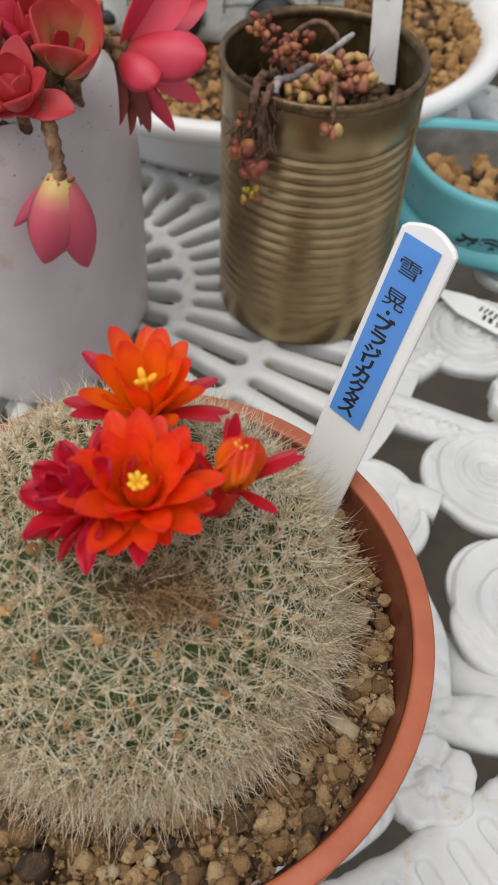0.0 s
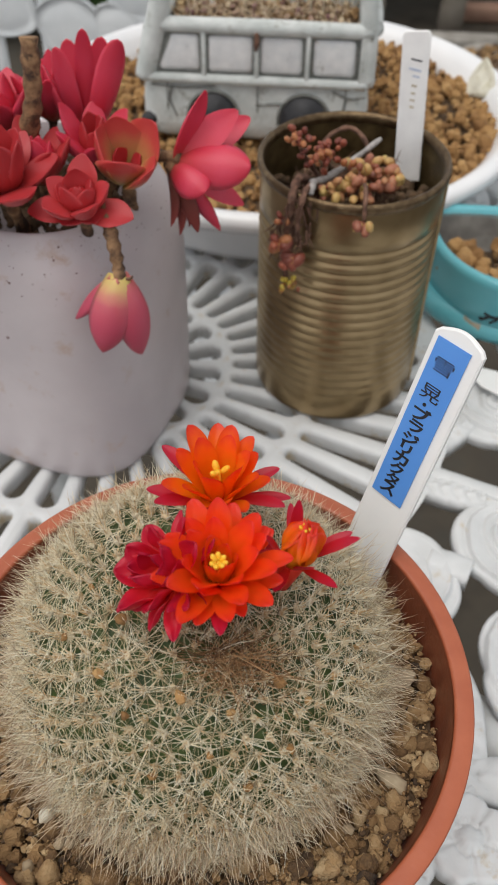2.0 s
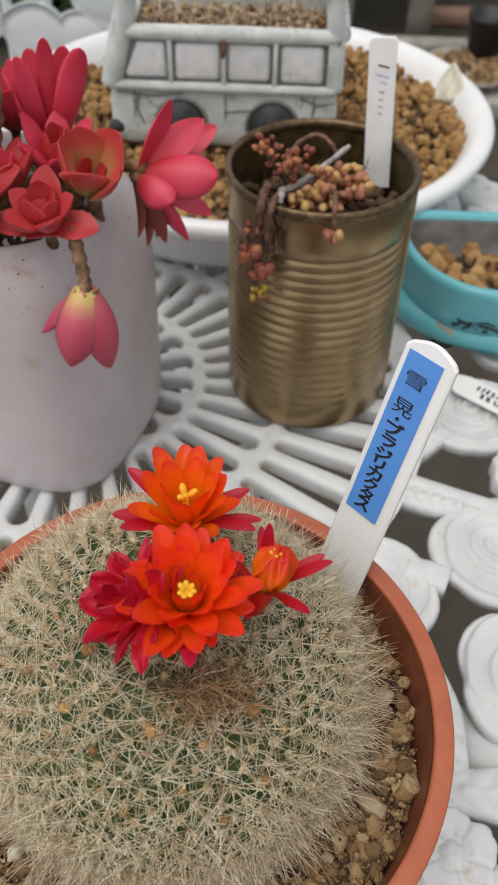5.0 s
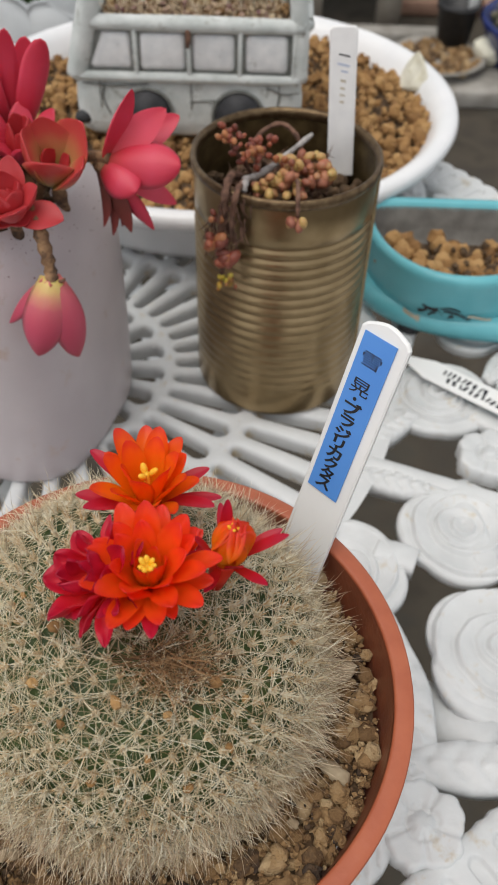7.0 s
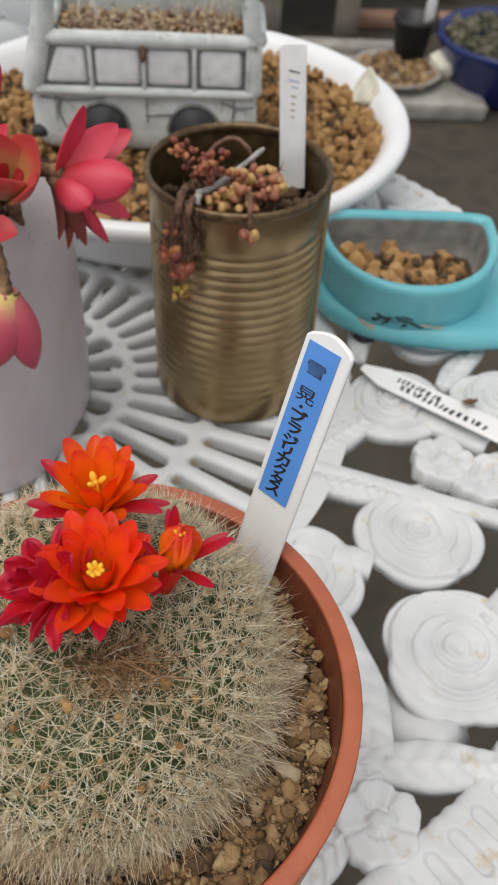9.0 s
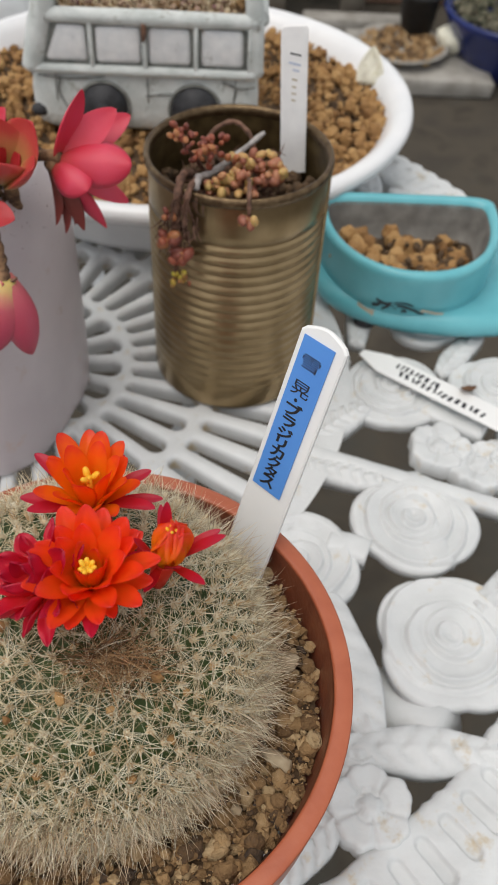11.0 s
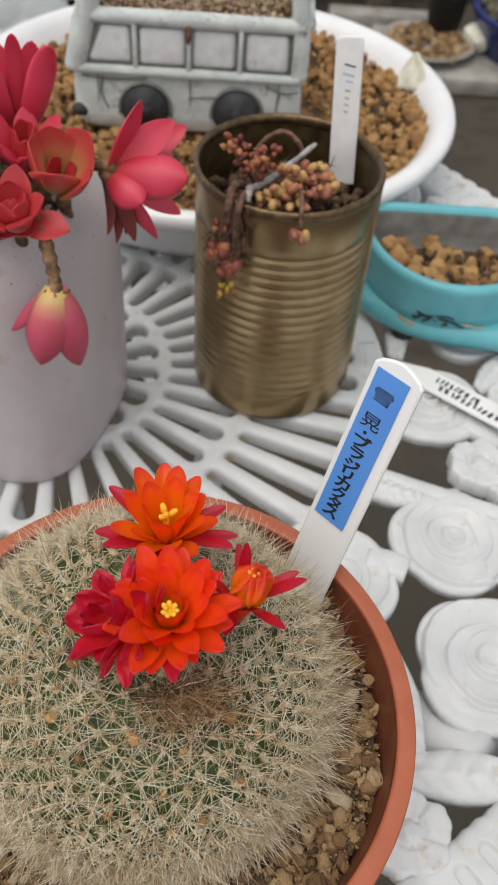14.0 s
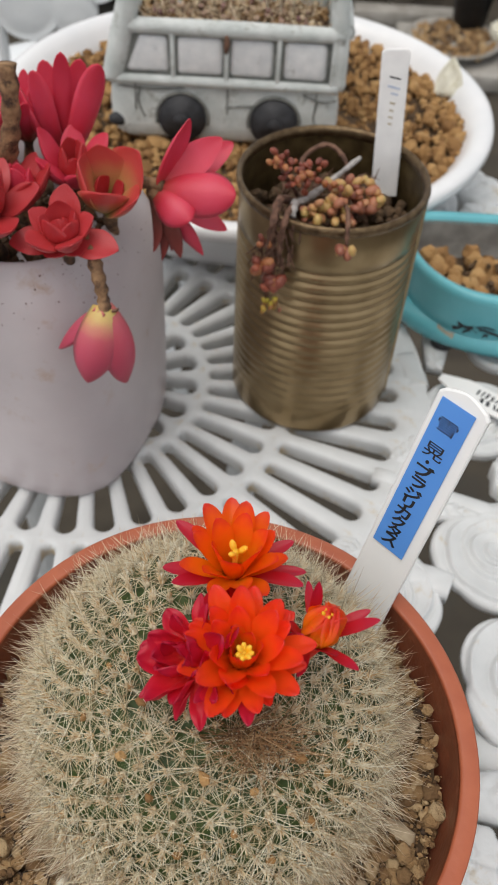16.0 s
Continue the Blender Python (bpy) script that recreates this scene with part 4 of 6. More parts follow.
def stake_mesh(width, top, low, thick, arc=0.0022, taper=0.004):
    """A flat plastic stake, x across, y up, with a bowed top, a pointed foot, rounded corners and a raised edge."""
    half = [(-width / 2 * 0.30, low), (-width / 2, low + taper * 4), (-width / 2, top - 0.0014), (-width / 2 + 0.0010, top - 0.0003)]
    n = 10
    crown_ = [(-width / 2 + 0.0010 + (width - 0.0020) * i / n, top - 0.0003 + arc * math.sin(math.pi * i / n)) for i in range(1, n)]
    outline = half + crown_ + [(-x, y) for x, y in reversed(half)]
    cx, cy = 0.0, (top + low) / 2

    def ring(inset, z):
        out = []
        for x, y in outline:
            out.append((x - math.copysign(min(inset, abs(x)), x), y - math.copysign(inset, y - cy), z))
        return out
    return loft([ring(0.0004, -thick / 2), ring(0, -thick / 2 + 0.0003), ring(0, thick / 2 - 0.0003), ring(0.0004, thick / 2)])


stake = thing("plant_label", (L_BL.x - 0.006, L_BL.y - 0.007, SOIL_Z), "white plastic plant stake with a blue name sticker, in grit", "plant label")
bm = stake_mesh(0.0131, LAB_H / 2 + 0.0020, -LAB_H / 2 - 0.0400, 0.0013, 0.0016)
bmesh.ops.transform(bm, matrix=SM @ Matrix.Translation((0.0006, 0, -0.0009)), verts=bm.verts)
part("blade", bm, PLASTIC, stake, smooth=False)
bm = bmesh.new()
bmesh.ops.create_cube(bm, size=1.0, matrix=SM @ Matrix.Diagonal((LAB_W, LAB_H, 0.00025, 1)))
sticker = part("sticker", bm, BLUE_TAPE, stake, "bright blue printed tape", smooth=False)
WRITING = [("雪", 0.137, 0.47, 0.0060, 0.0033), ("晃", 0.300, 0.445, 0.0060, 0.0036), ("・", 0.375, 0.415, 0.0011, 0.0009), ("ブ", 0.434, 0.45, 0.0056, 0.0034), ("ラ", 0.515, 0.445, 0.0046, 0.0030), ("ジ", 0.595, 0.45, 0.0052, 0.0030),
           ("リ", 0.660, 0.445, 0.0036, 0.0025), ("カ", 0.728, 0.435, 0.0048, 0.0031), ("ク", 0.802, 0.44, 0.0044, 0.0030), ("タ", 0.868, 0.445, 0.0044, 0.0030), ("ス", 0.936, 0.44, 0.0048, 0.0030)]
for letter, down, across, wide, tall in WRITING:
    cu = bpy.data.curves.new("writing", "FONT")
    cu.body, cu.size, cu.extrude, cu.resolution_u = letter, 0.005, 0.00004, 3
    cu.offset = 0.0 if letter in "雪晃" else 0.00014
    ob = new("writing", cu)
    me = bpy.data.meshes.new_from_object(ob)
    bpy.data.objects.remove(ob)
    xs, ys = [v.co.x for v in me.vertices], [v.co.y for v in me.vertices]
    fit = Matrix.Diagonal((0.86 * wide / (max(xs) - min(xs)), tall / (max(ys) - min(ys)), 1, 1)) @ Matrix.Translation((-(max(xs) + min(xs)) / 2, -(max(ys) + min(ys)) / 2, 0))
    me.transform(SM @ Matrix.Translation((LAB_W * (across - 0.5), LAB_H / 2 - LAB_H * down, 0.00020)) @ fit)
    me.materials.clear()
    me.materials.append(INK)
    under(new("writing", me), sticker)

# ---- the tin can with a straggling sedum ----
KC = Vector((0.0204, 0.3199, 0.0))
can = thing("tin_can", KC, "ribbed golden-brown tin can with a rusty rim, reused as a planter", "tin can")
prof = [(0.0335, 0.0), (0.0352, 0.0006), (0.0362, 0.0022), (0.0366, 0.0040), (0.0366, 0.0120)]
z = 0.0120
for k in range(17):
    deep = 0.0011 * min(1.0, 0.14 + k / 13)
    prof += [(0.0366, z + 0.0002), (0.0366 + deep * 0.1, z + 0.0010), (0.0366 - deep * 0.15, z + 0.0019), (0.0366 - deep * 0.8, z + 0.0027), (0.0366 - deep, z + 0.0033), (0.0366 - deep * 0.8, z + 0.0038), (0.0366 - deep * 0.2, z + 0.0044)]
    z += 0.0047
prof += [(0.0366, 0.0955), (0.0366, 0.1085), (0.0362, 0.1095), (0.0357, 0.1095)]
CAN_FIT = 1.016
part("body", lathe(prof, 128, KC, CAN_FIT, CAN_FIT), CAN, can)
# the lining is a darker brown than the can's outside
part("lining", lathe([(0.0357, 0.1095), (0.0355, 0.1080), (0.0352, 0.0900), (0.0350, 0.0060), (0.0002, 0.0050)], 96, KC, CAN_FIT, CAN_FIT, cap_low=False), CAN_INSIDE, can, "dark brown inside of the can")
part("rim", lathe([(0.0356, 0.1085), (0.0368, 0.1083), (0.0376, 0.1092), (0.0378, 0.1108), (0.0375, 0.1121), (0.0367, 0.1128), (0.0358, 0.1124), (0.0352, 0.1112), (0.0350, 0.1090), (0.0356, 0.1085)], 128, KC, CAN_FIT, CAN_FIT, cap_low=False), CAN_RIM, can, "dark rusty rolled rim")
bm = loft([[(KC.x + r * math.cos(radians(a)), KC.y + r * math.sin(radians(a)), z) for r, a in ((0.0370, -14.0), (0.0379, -13.4), (0.0381, -12.5), (0.0379, -11.6), (0.0370, -11.0))] for z in np.linspace(0.003, 0.1085, 12)], closed=False, cap_low=False, cap_high=False)
part("seam", bm, CAN, can, "pressed side seam")
rng = np.random.default_rng(21)
xy = scatter_disc(rng, 260, 0, 0.0335)
v1, f1 = lumps(rng, np.c_[xy + [KC.x, KC.y], 0.0900 + 0.003 * rng.random(260)], rng.uniform(0.0015, 0.0036, 260))
tagged(from_arrays("can_soil", v1, f1, SOIL_BED, smooth=False), "dark crumbly soil filling the tin can", "soil", kind="stuff")

sedum = thing("sedum", (KC.x - 0.01, KC.y - 0.005, 0.093), "straggling sedum with tan and rusty bead leaves on dead brown stems", "succulent")
STEMS = [([(0.010, 0.318, 0.093), (0.004, 0.308, 0.107), (-0.001, 0.296, 0.115), (-0.003, 0.2845, 0.108), (-0.004, 0.2835, 0.092), (-0.003, 0.2825, 0.078)], [0.0013, 0.0014, 0.0016, 0.0014, 0.0011, 0.0008]),
         ([(0.014, 0.312, 0.093), (0.006, 0.299, 0.111), (0.002, 0.288, 0.114), (0.000, 0.2825, 0.103), (0.001, 0.2830, 0.095)], [0.0010, 0.0012, 0.0012, 0.0010, 0.0007]),
         ([(0.022, 0.312, 0.094), (0.024, 0.298, 0.113), (0.024, 0.284, 0.1165), (0.0242, 0.2795, 0.109)], [0.0008, 0.0009, 0.0009, 0.0007]),
         ([(0.012, 0.322, 0.093), (0.004, 0.312, 0.112), (0.000, 0.300, 0.124), (0.000, 0.297, 0.130)], [0.0009, 0.0009, 0.0008, 0.0007]),
         ([(0.020, 0.330, 0.093), (0.026, 0.328, 0.111), (0.018, 0.335, 0.117), (0.008, 0.331, 0.112), (0.010, 0.322, 0.104)], [0.0008, 0.0010, 0.0010, 0.0010, 0.0008]),
         ([(0.030, 0.322, 0.093), (0.032, 0.312, 0.104), (0.030, 0.304, 0.109)], [0.0009, 0.0009, 0.0007])]
for i, (pts, rr) in enumerate(STEMS):
    part("stem", tube(pts, rr, 7, 0.35, i), DARK_STEM, sedum)
part("stem", tube([(0.004, 0.297, 0.1135), (0.012, 0.307, 0.1115), (0.030, 0.324, 0.1185)], [0.0013, 0.0014, 0.0010], 7, 0.3, 9), GREY_TWIG, sedum, "bare grey twig")
part("stem", tube([(0.006, 0.318, 0.101), (0.005, 0.296, 0.1140), (0.004, 0.290, 0.1125)], [0.0012, 0.0015, 0.0013], 7, 0.3, 11), GREY_TWIG, sedum, "bare grey twig")
CLUMPS = [((0.000, 0.2965, 0.1310), 0.0040, 14, BEAD_RED, 0.0014), ((0.008, 0.3060, 0.1210), 0.0060, 30, BEAD_RED, 0.0015), ((0.004, 0.3000, 0.1240), 0.0035, 10, BEAD_RED, 0.0013),
          ((0.022, 0.2985, 0.1130), 0.0080, 34, BEAD_TAN, 0.0019), ((0.034, 0.3020, 0.1130), 0.0060, 18, BEAD_TAN, 0.0022), ((0.013, 0.2960, 0.1100), 0.0060, 16, BEAD_TAN, 0.0019),
          ((0.030, 0.3100, 0.1120), 0.0070, 22, BEAD_TAN, 0.0019), ((0.0243, 0.2775, 0.1075), 0.0026, 5, BEAD_TAN, 0.0021), ((-0.0060, 0.2800, 0.0970), 0.0034, 6, BEAD_RED, 0.0024),
          ((-0.0020, 0.2790, 0.0895), 0.0040, 9, BEAD_RED, 0.0025), ((-0.0005, 0.2790, 0.0800), 0.0036, 16, BEAD_OLIVE, 0.0012), ((-0.0060, 0.2830, 0.1060), 0.0026, 5, BEAD_RED, 0.0016)]
for at, size, count, material, bead in CLUMPS:
    c = np.array(at) + rng.normal(0, 1, (count, 3)) * size * [0.55, 0.45, 0.42]
    v = ICO_V[None] * rng.uniform(0.8, 1.2, (count, 1, 1)) * bead * np.array([0.8, 0.8, 1.2])
    v = np.einsum("nij,nkj->nki", turns(rng, count), v) + c[:, None]
    f = ICO_F[None] + (np.arange(count) * len(ICO_V))[:, None, None]
    tagged(from_arrays("bead_leaves", v.reshape(-1, 3), f.reshape(-1, 3), material, sedum), kind="stuff")

n = 130
rt = np.c_[rng.uniform(0.000, 0.036, n), rng.uniform(0.298, 0.332, n), rng.uniform(0.095, 0.108, n)]
wy = rng.normal(size=(n, 3)) * [1, 1, 0.45] + [0, 0, 0.3]
wy /= np.linalg.norm(wy, axis=1)[:, None]
rt2 = np.c_[rng.normal(-0.001, 0.0034, 90), rng.normal(0.2832, 0.0014, 90), rng.uniform(0.092, 0.114, 90)]
wy2 = rng.normal(size=(90, 3)) * [0.16, 0.08, 0.2] + [0, -0.02, -1.0]
wy2 /= np.linalg.norm(wy2, axis=1)[:, None]
v1, f1 = spines(rng, np.r_[rt, rt2], np.r_[wy, wy2], np.r_[rng.uniform(0.005, 0.011, n), rng.uniform(0.004, 0.009, 90)], 0.00045, 0.4)
tagged(from_arrays("dead_tangle", v1, f1, DARK_STEM, sedum, label="tangle of dead brown stems"), kind="stuff")

sedum.location.y -= 0.0016
tag = thing("plant_label", (0.045, 0.338, 0.093), "faded narrow white plastic plant stake leaning in the tin can", "plant label")
T0, T1 = Vector((0.0440, 0.3370, 0.0930)), Vector((0.0405, 0.3470, 0.1505))
ty = (T1 - T0).normalized()
tx = Vector((1, 0, 0))
tx = (tx - ty * tx.dot(ty)).normalized()
TM = Matrix((tx, ty, tx.cross(ty))).transposed().to_4x4()
TM.translation = (T0 + T1) / 2
bm = stake_mesh(0.0108, (T1 - T0).length / 2, -(T1 - T0).length / 2, 0.0012, arc=0.0001, taper=0.0)
bmesh.ops.transform(bm, matrix=TM, verts=bm.verts)
part("blade", bm, OLD_PLASTIC, tag, smooth=False)
for k, (x, y, w, h, material) in enumerate([(0.0005, 0.0185, 0.0045, 0.0012, INK), (0.0002, 0.0150, 0.0050, 0.0016, FADED_INK), (0.0006, 0.0125, 0.0030, 0.0014, FADED_INK), (0.0002, 0.0090, 0.0022, 0.0016, SCUFF), (0.0000, 0.0062, 0.0018, 0.0014, SCUFF), (-0.0001, 0.0036, 0.0020, 0.0012, SCUFF), (-0.0002, 0.0010, 0.0018, 0.0014, SCUFF)]):
    bm = bmesh.new()
    bmesh.ops.create_cube(bm, size=1.0, matrix=TM @ Matrix.Translation((x, y, 0.00066)) @ Matrix.Rotation(-0.25, 4, "Z") @ Matrix.Diagonal((w, h * 0.5, 0.0001, 1)))
    part("print", bm, material, tag, smooth=False)

# ---- the pale ceramic pot with the red succulent ----
WC, WTURN = Vector((-0.0970, 0.2868, 0.0)), radians(-17)
white_pot = thing("ceramic_pot", WC, "rounded-square mauve-white ceramic pot with dirt specks on its shoulder", "plant pot")


def soft_square(r, power, z, n=72):
    out = []
    for i in range(n):
        a = 2 * math.pi * i / n
        c, s = math.cos(a), math.sin(a)
        k = r / (abs(c) ** power + abs(s) ** power) ** (1 / power)
        x, y = k * c, k * s
        out.append((WC.x + x * math.cos(WTURN) - y * math.sin(WTURN), WC.y + x * math.sin(WTURN) + y * math.cos(WTURN), z))
    return out


SHOULDER = ((0.0477, 3.1, 0.055), (0.0481, 3.0, 0.075), (0.0481, 2.95, 0.086), (0.0476, 2.9, 0.0935), (0.0467, 2.85, 0.0990), (0.0454, 2.8, 0.1040), (0.0438, 2.7, 0.1085), (0.0421, 2.6, 0.1125), (0.0408, 2.5, 0.1152))
part("body", loft([soft_square(r, p, z, 96) for r, p, z in ((0.041, 3.2, 0.0), (0.0450, 3.2, 0.0006), (0.0462, 3.2, 0.003), (0.0468, 3.2, 0.010), (0.0472, 3.2, 0.03)) + SHOULDER + ((0.0400, 2.5, 0.1166), (0.0392, 2.5, 0.1170), (0.0386, 2.5, 0.1164))], cap_high=False), CERAMIC, white_pot)
part("inner_wall", loft([soft_square(r, p, z, 96) for r, p, z in ((0.0386, 2.5, 0.1164), (0.0382, 2.4, 0.1140), (0.0380, 2.3, 0.1050), (0.0378, 2.2, 0.080))], cap_low=False), CERAMIC, white_pot, "dirty inner wall of the pot")
rng = np.random.default_rng(33)
n = 150
ang, hgt = rng.uniform(radians(-150), radians(25), n), 0.1150 - rng.gamma(1.3, 0.0065, n)
hgt = np.maximum(hgt, 0.056)
rr_ = np.interp(hgt, [q[2] for q in SHOULDER], [q[0] for q in SHOULDER])
pw_ = np.interp(hgt, [q[2] for q in SHOULDER], [q[1] for q in SHOULDER])
kk_ = rr_ / (np.abs(np.cos(ang)) ** pw_ + np.abs(np.sin(ang)) ** pw_) ** (1 / pw_)
size_ = rng.gamma(1.6, 0.00010, n) + 0.00010
lx_, ly_ = (kk_ - size_ * 0.45) * np.cos(ang), (kk_ - size_ * 0.45) * np.sin(ang)
v1, f1 = lumps(rng, np.c_[WC.x + lx_ * math.cos(WTURN) - ly_ * math.sin(WTURN), WC.y + lx_ * math.sin(WTURN) + ly_ * math.cos(WTURN), hgt], size_)
tagged(from_arrays("dirt_splash", v1, f1, LEAF_DRY, white_pot, label="dark splashes of soil on the shoulder"), kind="stuff")
xy = scatter_disc(rng, 420, 0, 0.0362)
v1, f1 = lumps(rng, np.c_[xy + [WC.x, WC.y], 0.1065 + 0.004 * rng.random(420)], rng.uniform(0.0012, 0.0032, 420))
tagged(from_arrays("ceramic_pot_soil", v1, f1, SOIL_BED, smooth=False), "dark soil filling the ceramic pot", "soil", kind="stuff")

red = thing("succulent", (-0.085, 0.270, 0.111), "crimson fleshy-leaved succulent on jointed brown stems, spilling over its pot", "succulent")


def rosette(base, axis, whorls, spin, core=0.003, label=""):
    m = frame_along(base, axis, radians(spin))
    bm = bmesh.new()
    bmesh.ops.create_icosphere(bm, subdivisions=2, radius=core, matrix=m)
    head = part("rosette", bm, BARK, red, label)
    g = random.Random(int(spin) + 5)
    for count, lean, length, width, thick, curl, cup, phase, start, stop, material in whorls:
        shapes = []
        for s in range(3):
            me = blade(length * (0.9 + 0.1 * s), width * (0.90 + 0.08 * s), thick * 1.25, 0.55, 0.5, curl * (0.75 + 0.25 * s), cup, 0.58, 11, 8)
            me.materials.append(material)
            shapes.append(me)
        for i in range(count):
            a = phase + start + (stop - start) * i / count + g.uniform(-6, 6)
            piece("leaf", shapes[(i * 2 + int(spin)) % 3], m @ spread(Matrix(), a, lean + g.uniform(-6, 6), g.uniform(-8, 8), core * 0.6), head)
    return head


def set_leaf(head, foot, tip_at, face, width, thick, curl, cup, material, tip=0.95, widest=0.58, base=0.5):
    """One fleshy leaf from its foot to its tip, its hollow face turned to the direction given."""
    foot, tip_at = Vector(foot), Vector(tip_at)
    d = tip_at - foot
    arc = (curl / 2) / math.sin(curl / 2) if abs(curl) > 1e-3 else 1.0
    y = d.normalized()
    x = y.cross(Vector(face)).normalized()
    m = Matrix((x, y, x.cross(y))).transposed().to_4x4()
    m.translation = foot
    me = blade(d.length * arc, width, thick, tip, base, curl, cup, widest, 13, 10)
    me.materials.append(material)
    return piece("leaf", me, m @ Matrix.Rotation(-curl / 2, 4, "X"), head)


def heart(at, core):
    bm = bmesh.new()
    bmesh.ops.create_icosphere(bm, subdivisions=2, radius=core, matrix=Matrix.Translation(at))
    return part("rosette", bm, BARK, red)


R_, S_, O_, B_, X_ = LEAF_RED, LEAF_SCARLET, LEAF_OLIVE, LEAF_BUD, LEAF_DRY
# upright tuft behind
TUFT = [((-0.0742, 0.2900, 0.1675), (0.1, -0.9, 0.1), 0.0092, 0.9), ((-0.0620, 0.2870, 0.1658), (-0.35, 0.8, 0.0), 0.0135, 0.85), ((-0.0835, 0.2880, 0.1620), (0.3, 0.8, 0.0), 0.0125, 0.7),
        ((-0.0905, 0.2920, 0.1545), (0.8, 0.3, 0.0), 0.0110, 0.8), ((-0.0700, 0.2980, 0.1620), (0.1, -0.9, 0.2), 0.0115, 0.8), ((-0.0830, 0.3000, 0.1600), (0.2, -0.9, 0.2), 0.0110, 0.8)]
tuft = heart((-0.0780, 0.2920, 0.1290), 0.0034)
for tip_at, face, width, tip in TUFT:
    set_leaf(tuft, (-0.0780 + 0.15 * (tip_at[0] + 0.078), 0.2920 + 0.2 * (tip_at[1] - 0.292), 0.1300), tip_at, face, width * 0.72, 0.0046, 0.30, 0.20, R_, 0.92, 0.66, 0.55)
rosette((-0.0720, 0.2780, 0.1290), (0.1, -0.2, 1.0), [(5, 18, 0.0150, 0.0085, 0.0035, 0.25, 0.2, 0, 0, 360, S_), (6, 42, 0.0190, 0.0095, 0.0038, 0.3, 0.2, 25, 0, 360, R_)], 23)
# the olive-hearted cup
rosette((-0.0585, 0.2650, 0.1290), (0.12, -0.42, 0.85), [(3, 22, 0.0120, 0.0085, 0.0030, 0.4, 0.35, 0, 0, 360, S_), (5, 34, 0.0215, 0.0170, 0.0034, 0.40, 0.30, 42, 0, 360, O_)], 41)
# the low rose-like one in front
rosette((-0.0690, 0.2440, 0.1290), (0.0, -0.30, 0.95), [(3, 12, 0.0095, 0.0075, 0.0028, 0.6, 0.40, 0, 0, 360, S_), (5, 30, 0.0125, 0.0095, 0.0030, 0.5, 0.32, 25, 0, 360, S_), (5, 52, 0.0145, 0.0100, 0.0032, 0.35, 0.30, 10, 0, 360, S_)], 57)
low_head = heart((-0.0690, 0.2440, 0.1285), 0.0030)
for tip_at, face, width in (((-0.0515, 0.2400, 0.1290), (0.1, -0.35, 1.0), 0.0120), ((-0.0855, 0.2390, 0.1300), (-0.1, -0.35, 1.0), 0.0115), ((-0.0735, 0.2350, 0.1285), (0.0, -0.2, 1.0), 0.0100), ((-0.0625, 0.2365, 0.1290), (0.0, -0.2, 1.0), 0.0090)):
    set_leaf(low_head, (-0.0690, 0.2440, 0.1285), tip_at, face, width, 0.0034, 0.35, 0.30, S_, 0.5)
# the one that leans out to the side
side_head = heart((-0.0430, 0.2680, 0.1330), 0.0032)
FT = (-0.0425, 0.2680, 0.1330)
for tip_at, face, width, thick, curl, cup, material, tip in (
        ((-0.0315, 0.2720, 0.1572), (0.8, -0.5, 0.2), 0.0085, 0.0042, 0.25, 0.30, R_, 0.6), ((-0.0212, 0.2740, 0.1500), (0.1, -0.55, 0.6), 0.0108, 0.0044, 0.20, 0.25, R_, 0.6),
        ((-0.0180, 0.2840, 0.1430), (0.1, -0.6, 0.6), 0.0105, 0.0042, 0.20, 0.25, R_, 0.6), ((-0.0158, 0.2610, 0.1375), (0.1, 0.75, -0.65), 0.0155, 0.0050, 0.55, 0.28, R_, 0.9),
        ((-0.0300, 0.2560, 0.1305), (0.3, 0.45, -0.8), 0.0130, 0.0050, 0.70, 0.30, R_, 0.9), ((-0.0190, 0.2720, 0.1166), (0.3, -0.6, 0.6), 0.0080, 0.0042, 0.15, 0.25, R_, 0.5),
        ((-0.0271, 0.2680, 0.1082), (0.4, 0.8, -0.1), 0.0075, 0.0038, 0.30, 0.25, R_, 0.4), ((-0.0346, 0.2640, 0.1095), (0.4, 0.9, 0.0), 0.0078, 0.0030, 0.30, 0.25, X_, 0.4)):
    set_leaf(side_head, FT, tip_at, face, width, thick * 0.66, curl, cup + 0.1, material, tip * 0.85)
for tip_at, width in (((-0.0415, 0.2655, 0.1070), 0.0070), ((-0.0385, 0.2690, 0.1085), 0.0075), ((-0.0440, 0.2630, 0.1120), 0.0060)):
    set_leaf(side_head, (-0.0450, 0.2680, 0.1320), tip_at, (0.6, 0.5, 0.3), width, 0.0014, -0.5, 0.5, X_, 0.3)
# the hanging bud
BUD0, BUD1 = Vector((-0.0557, 0.2300, 0.1140)), Vector((-0.0575, 0.2225, 0.0865))
bud_head = heart(BUD0, 0.0023)
for tip_at, face, width, thick, curl, tip in (((-0.0622, 0.2210, 0.0885), (0.10, 1.0, 0.2), 0.0135, 0.0052, 0.85, 0.55), ((-0.0505, 0.2275, 0.0830), (-0.75, 0.65, 0.1), 0.0125, 0.0050, 0.85, 0.55),
                                              ((-0.0728, 0.2300, 0.0950), (0.9, 0.2, -0.2), 0.0080, 0.0036, 0.35, 0.40), ((-0.0620, 0.2345, 0.0815), (0.2, -0.9, 0.1), 0.0130, 0.0048, 0.70, 0.60),
                                              ((-0.0665, 0.2310, 0.0835), (0.9, -0.1, 0.0), 0.0110, 0.0044, 0.70, 0.60)):
    set_leaf(bud_head, BUD0, tip_at, face, width * 1.06, thick * 0.85, curl, 0.32, B_ if tip_at[0] < -0.06 and tip_at[1] < 0.225 else LEAF_PINK, tip, 0.52, 0.55)
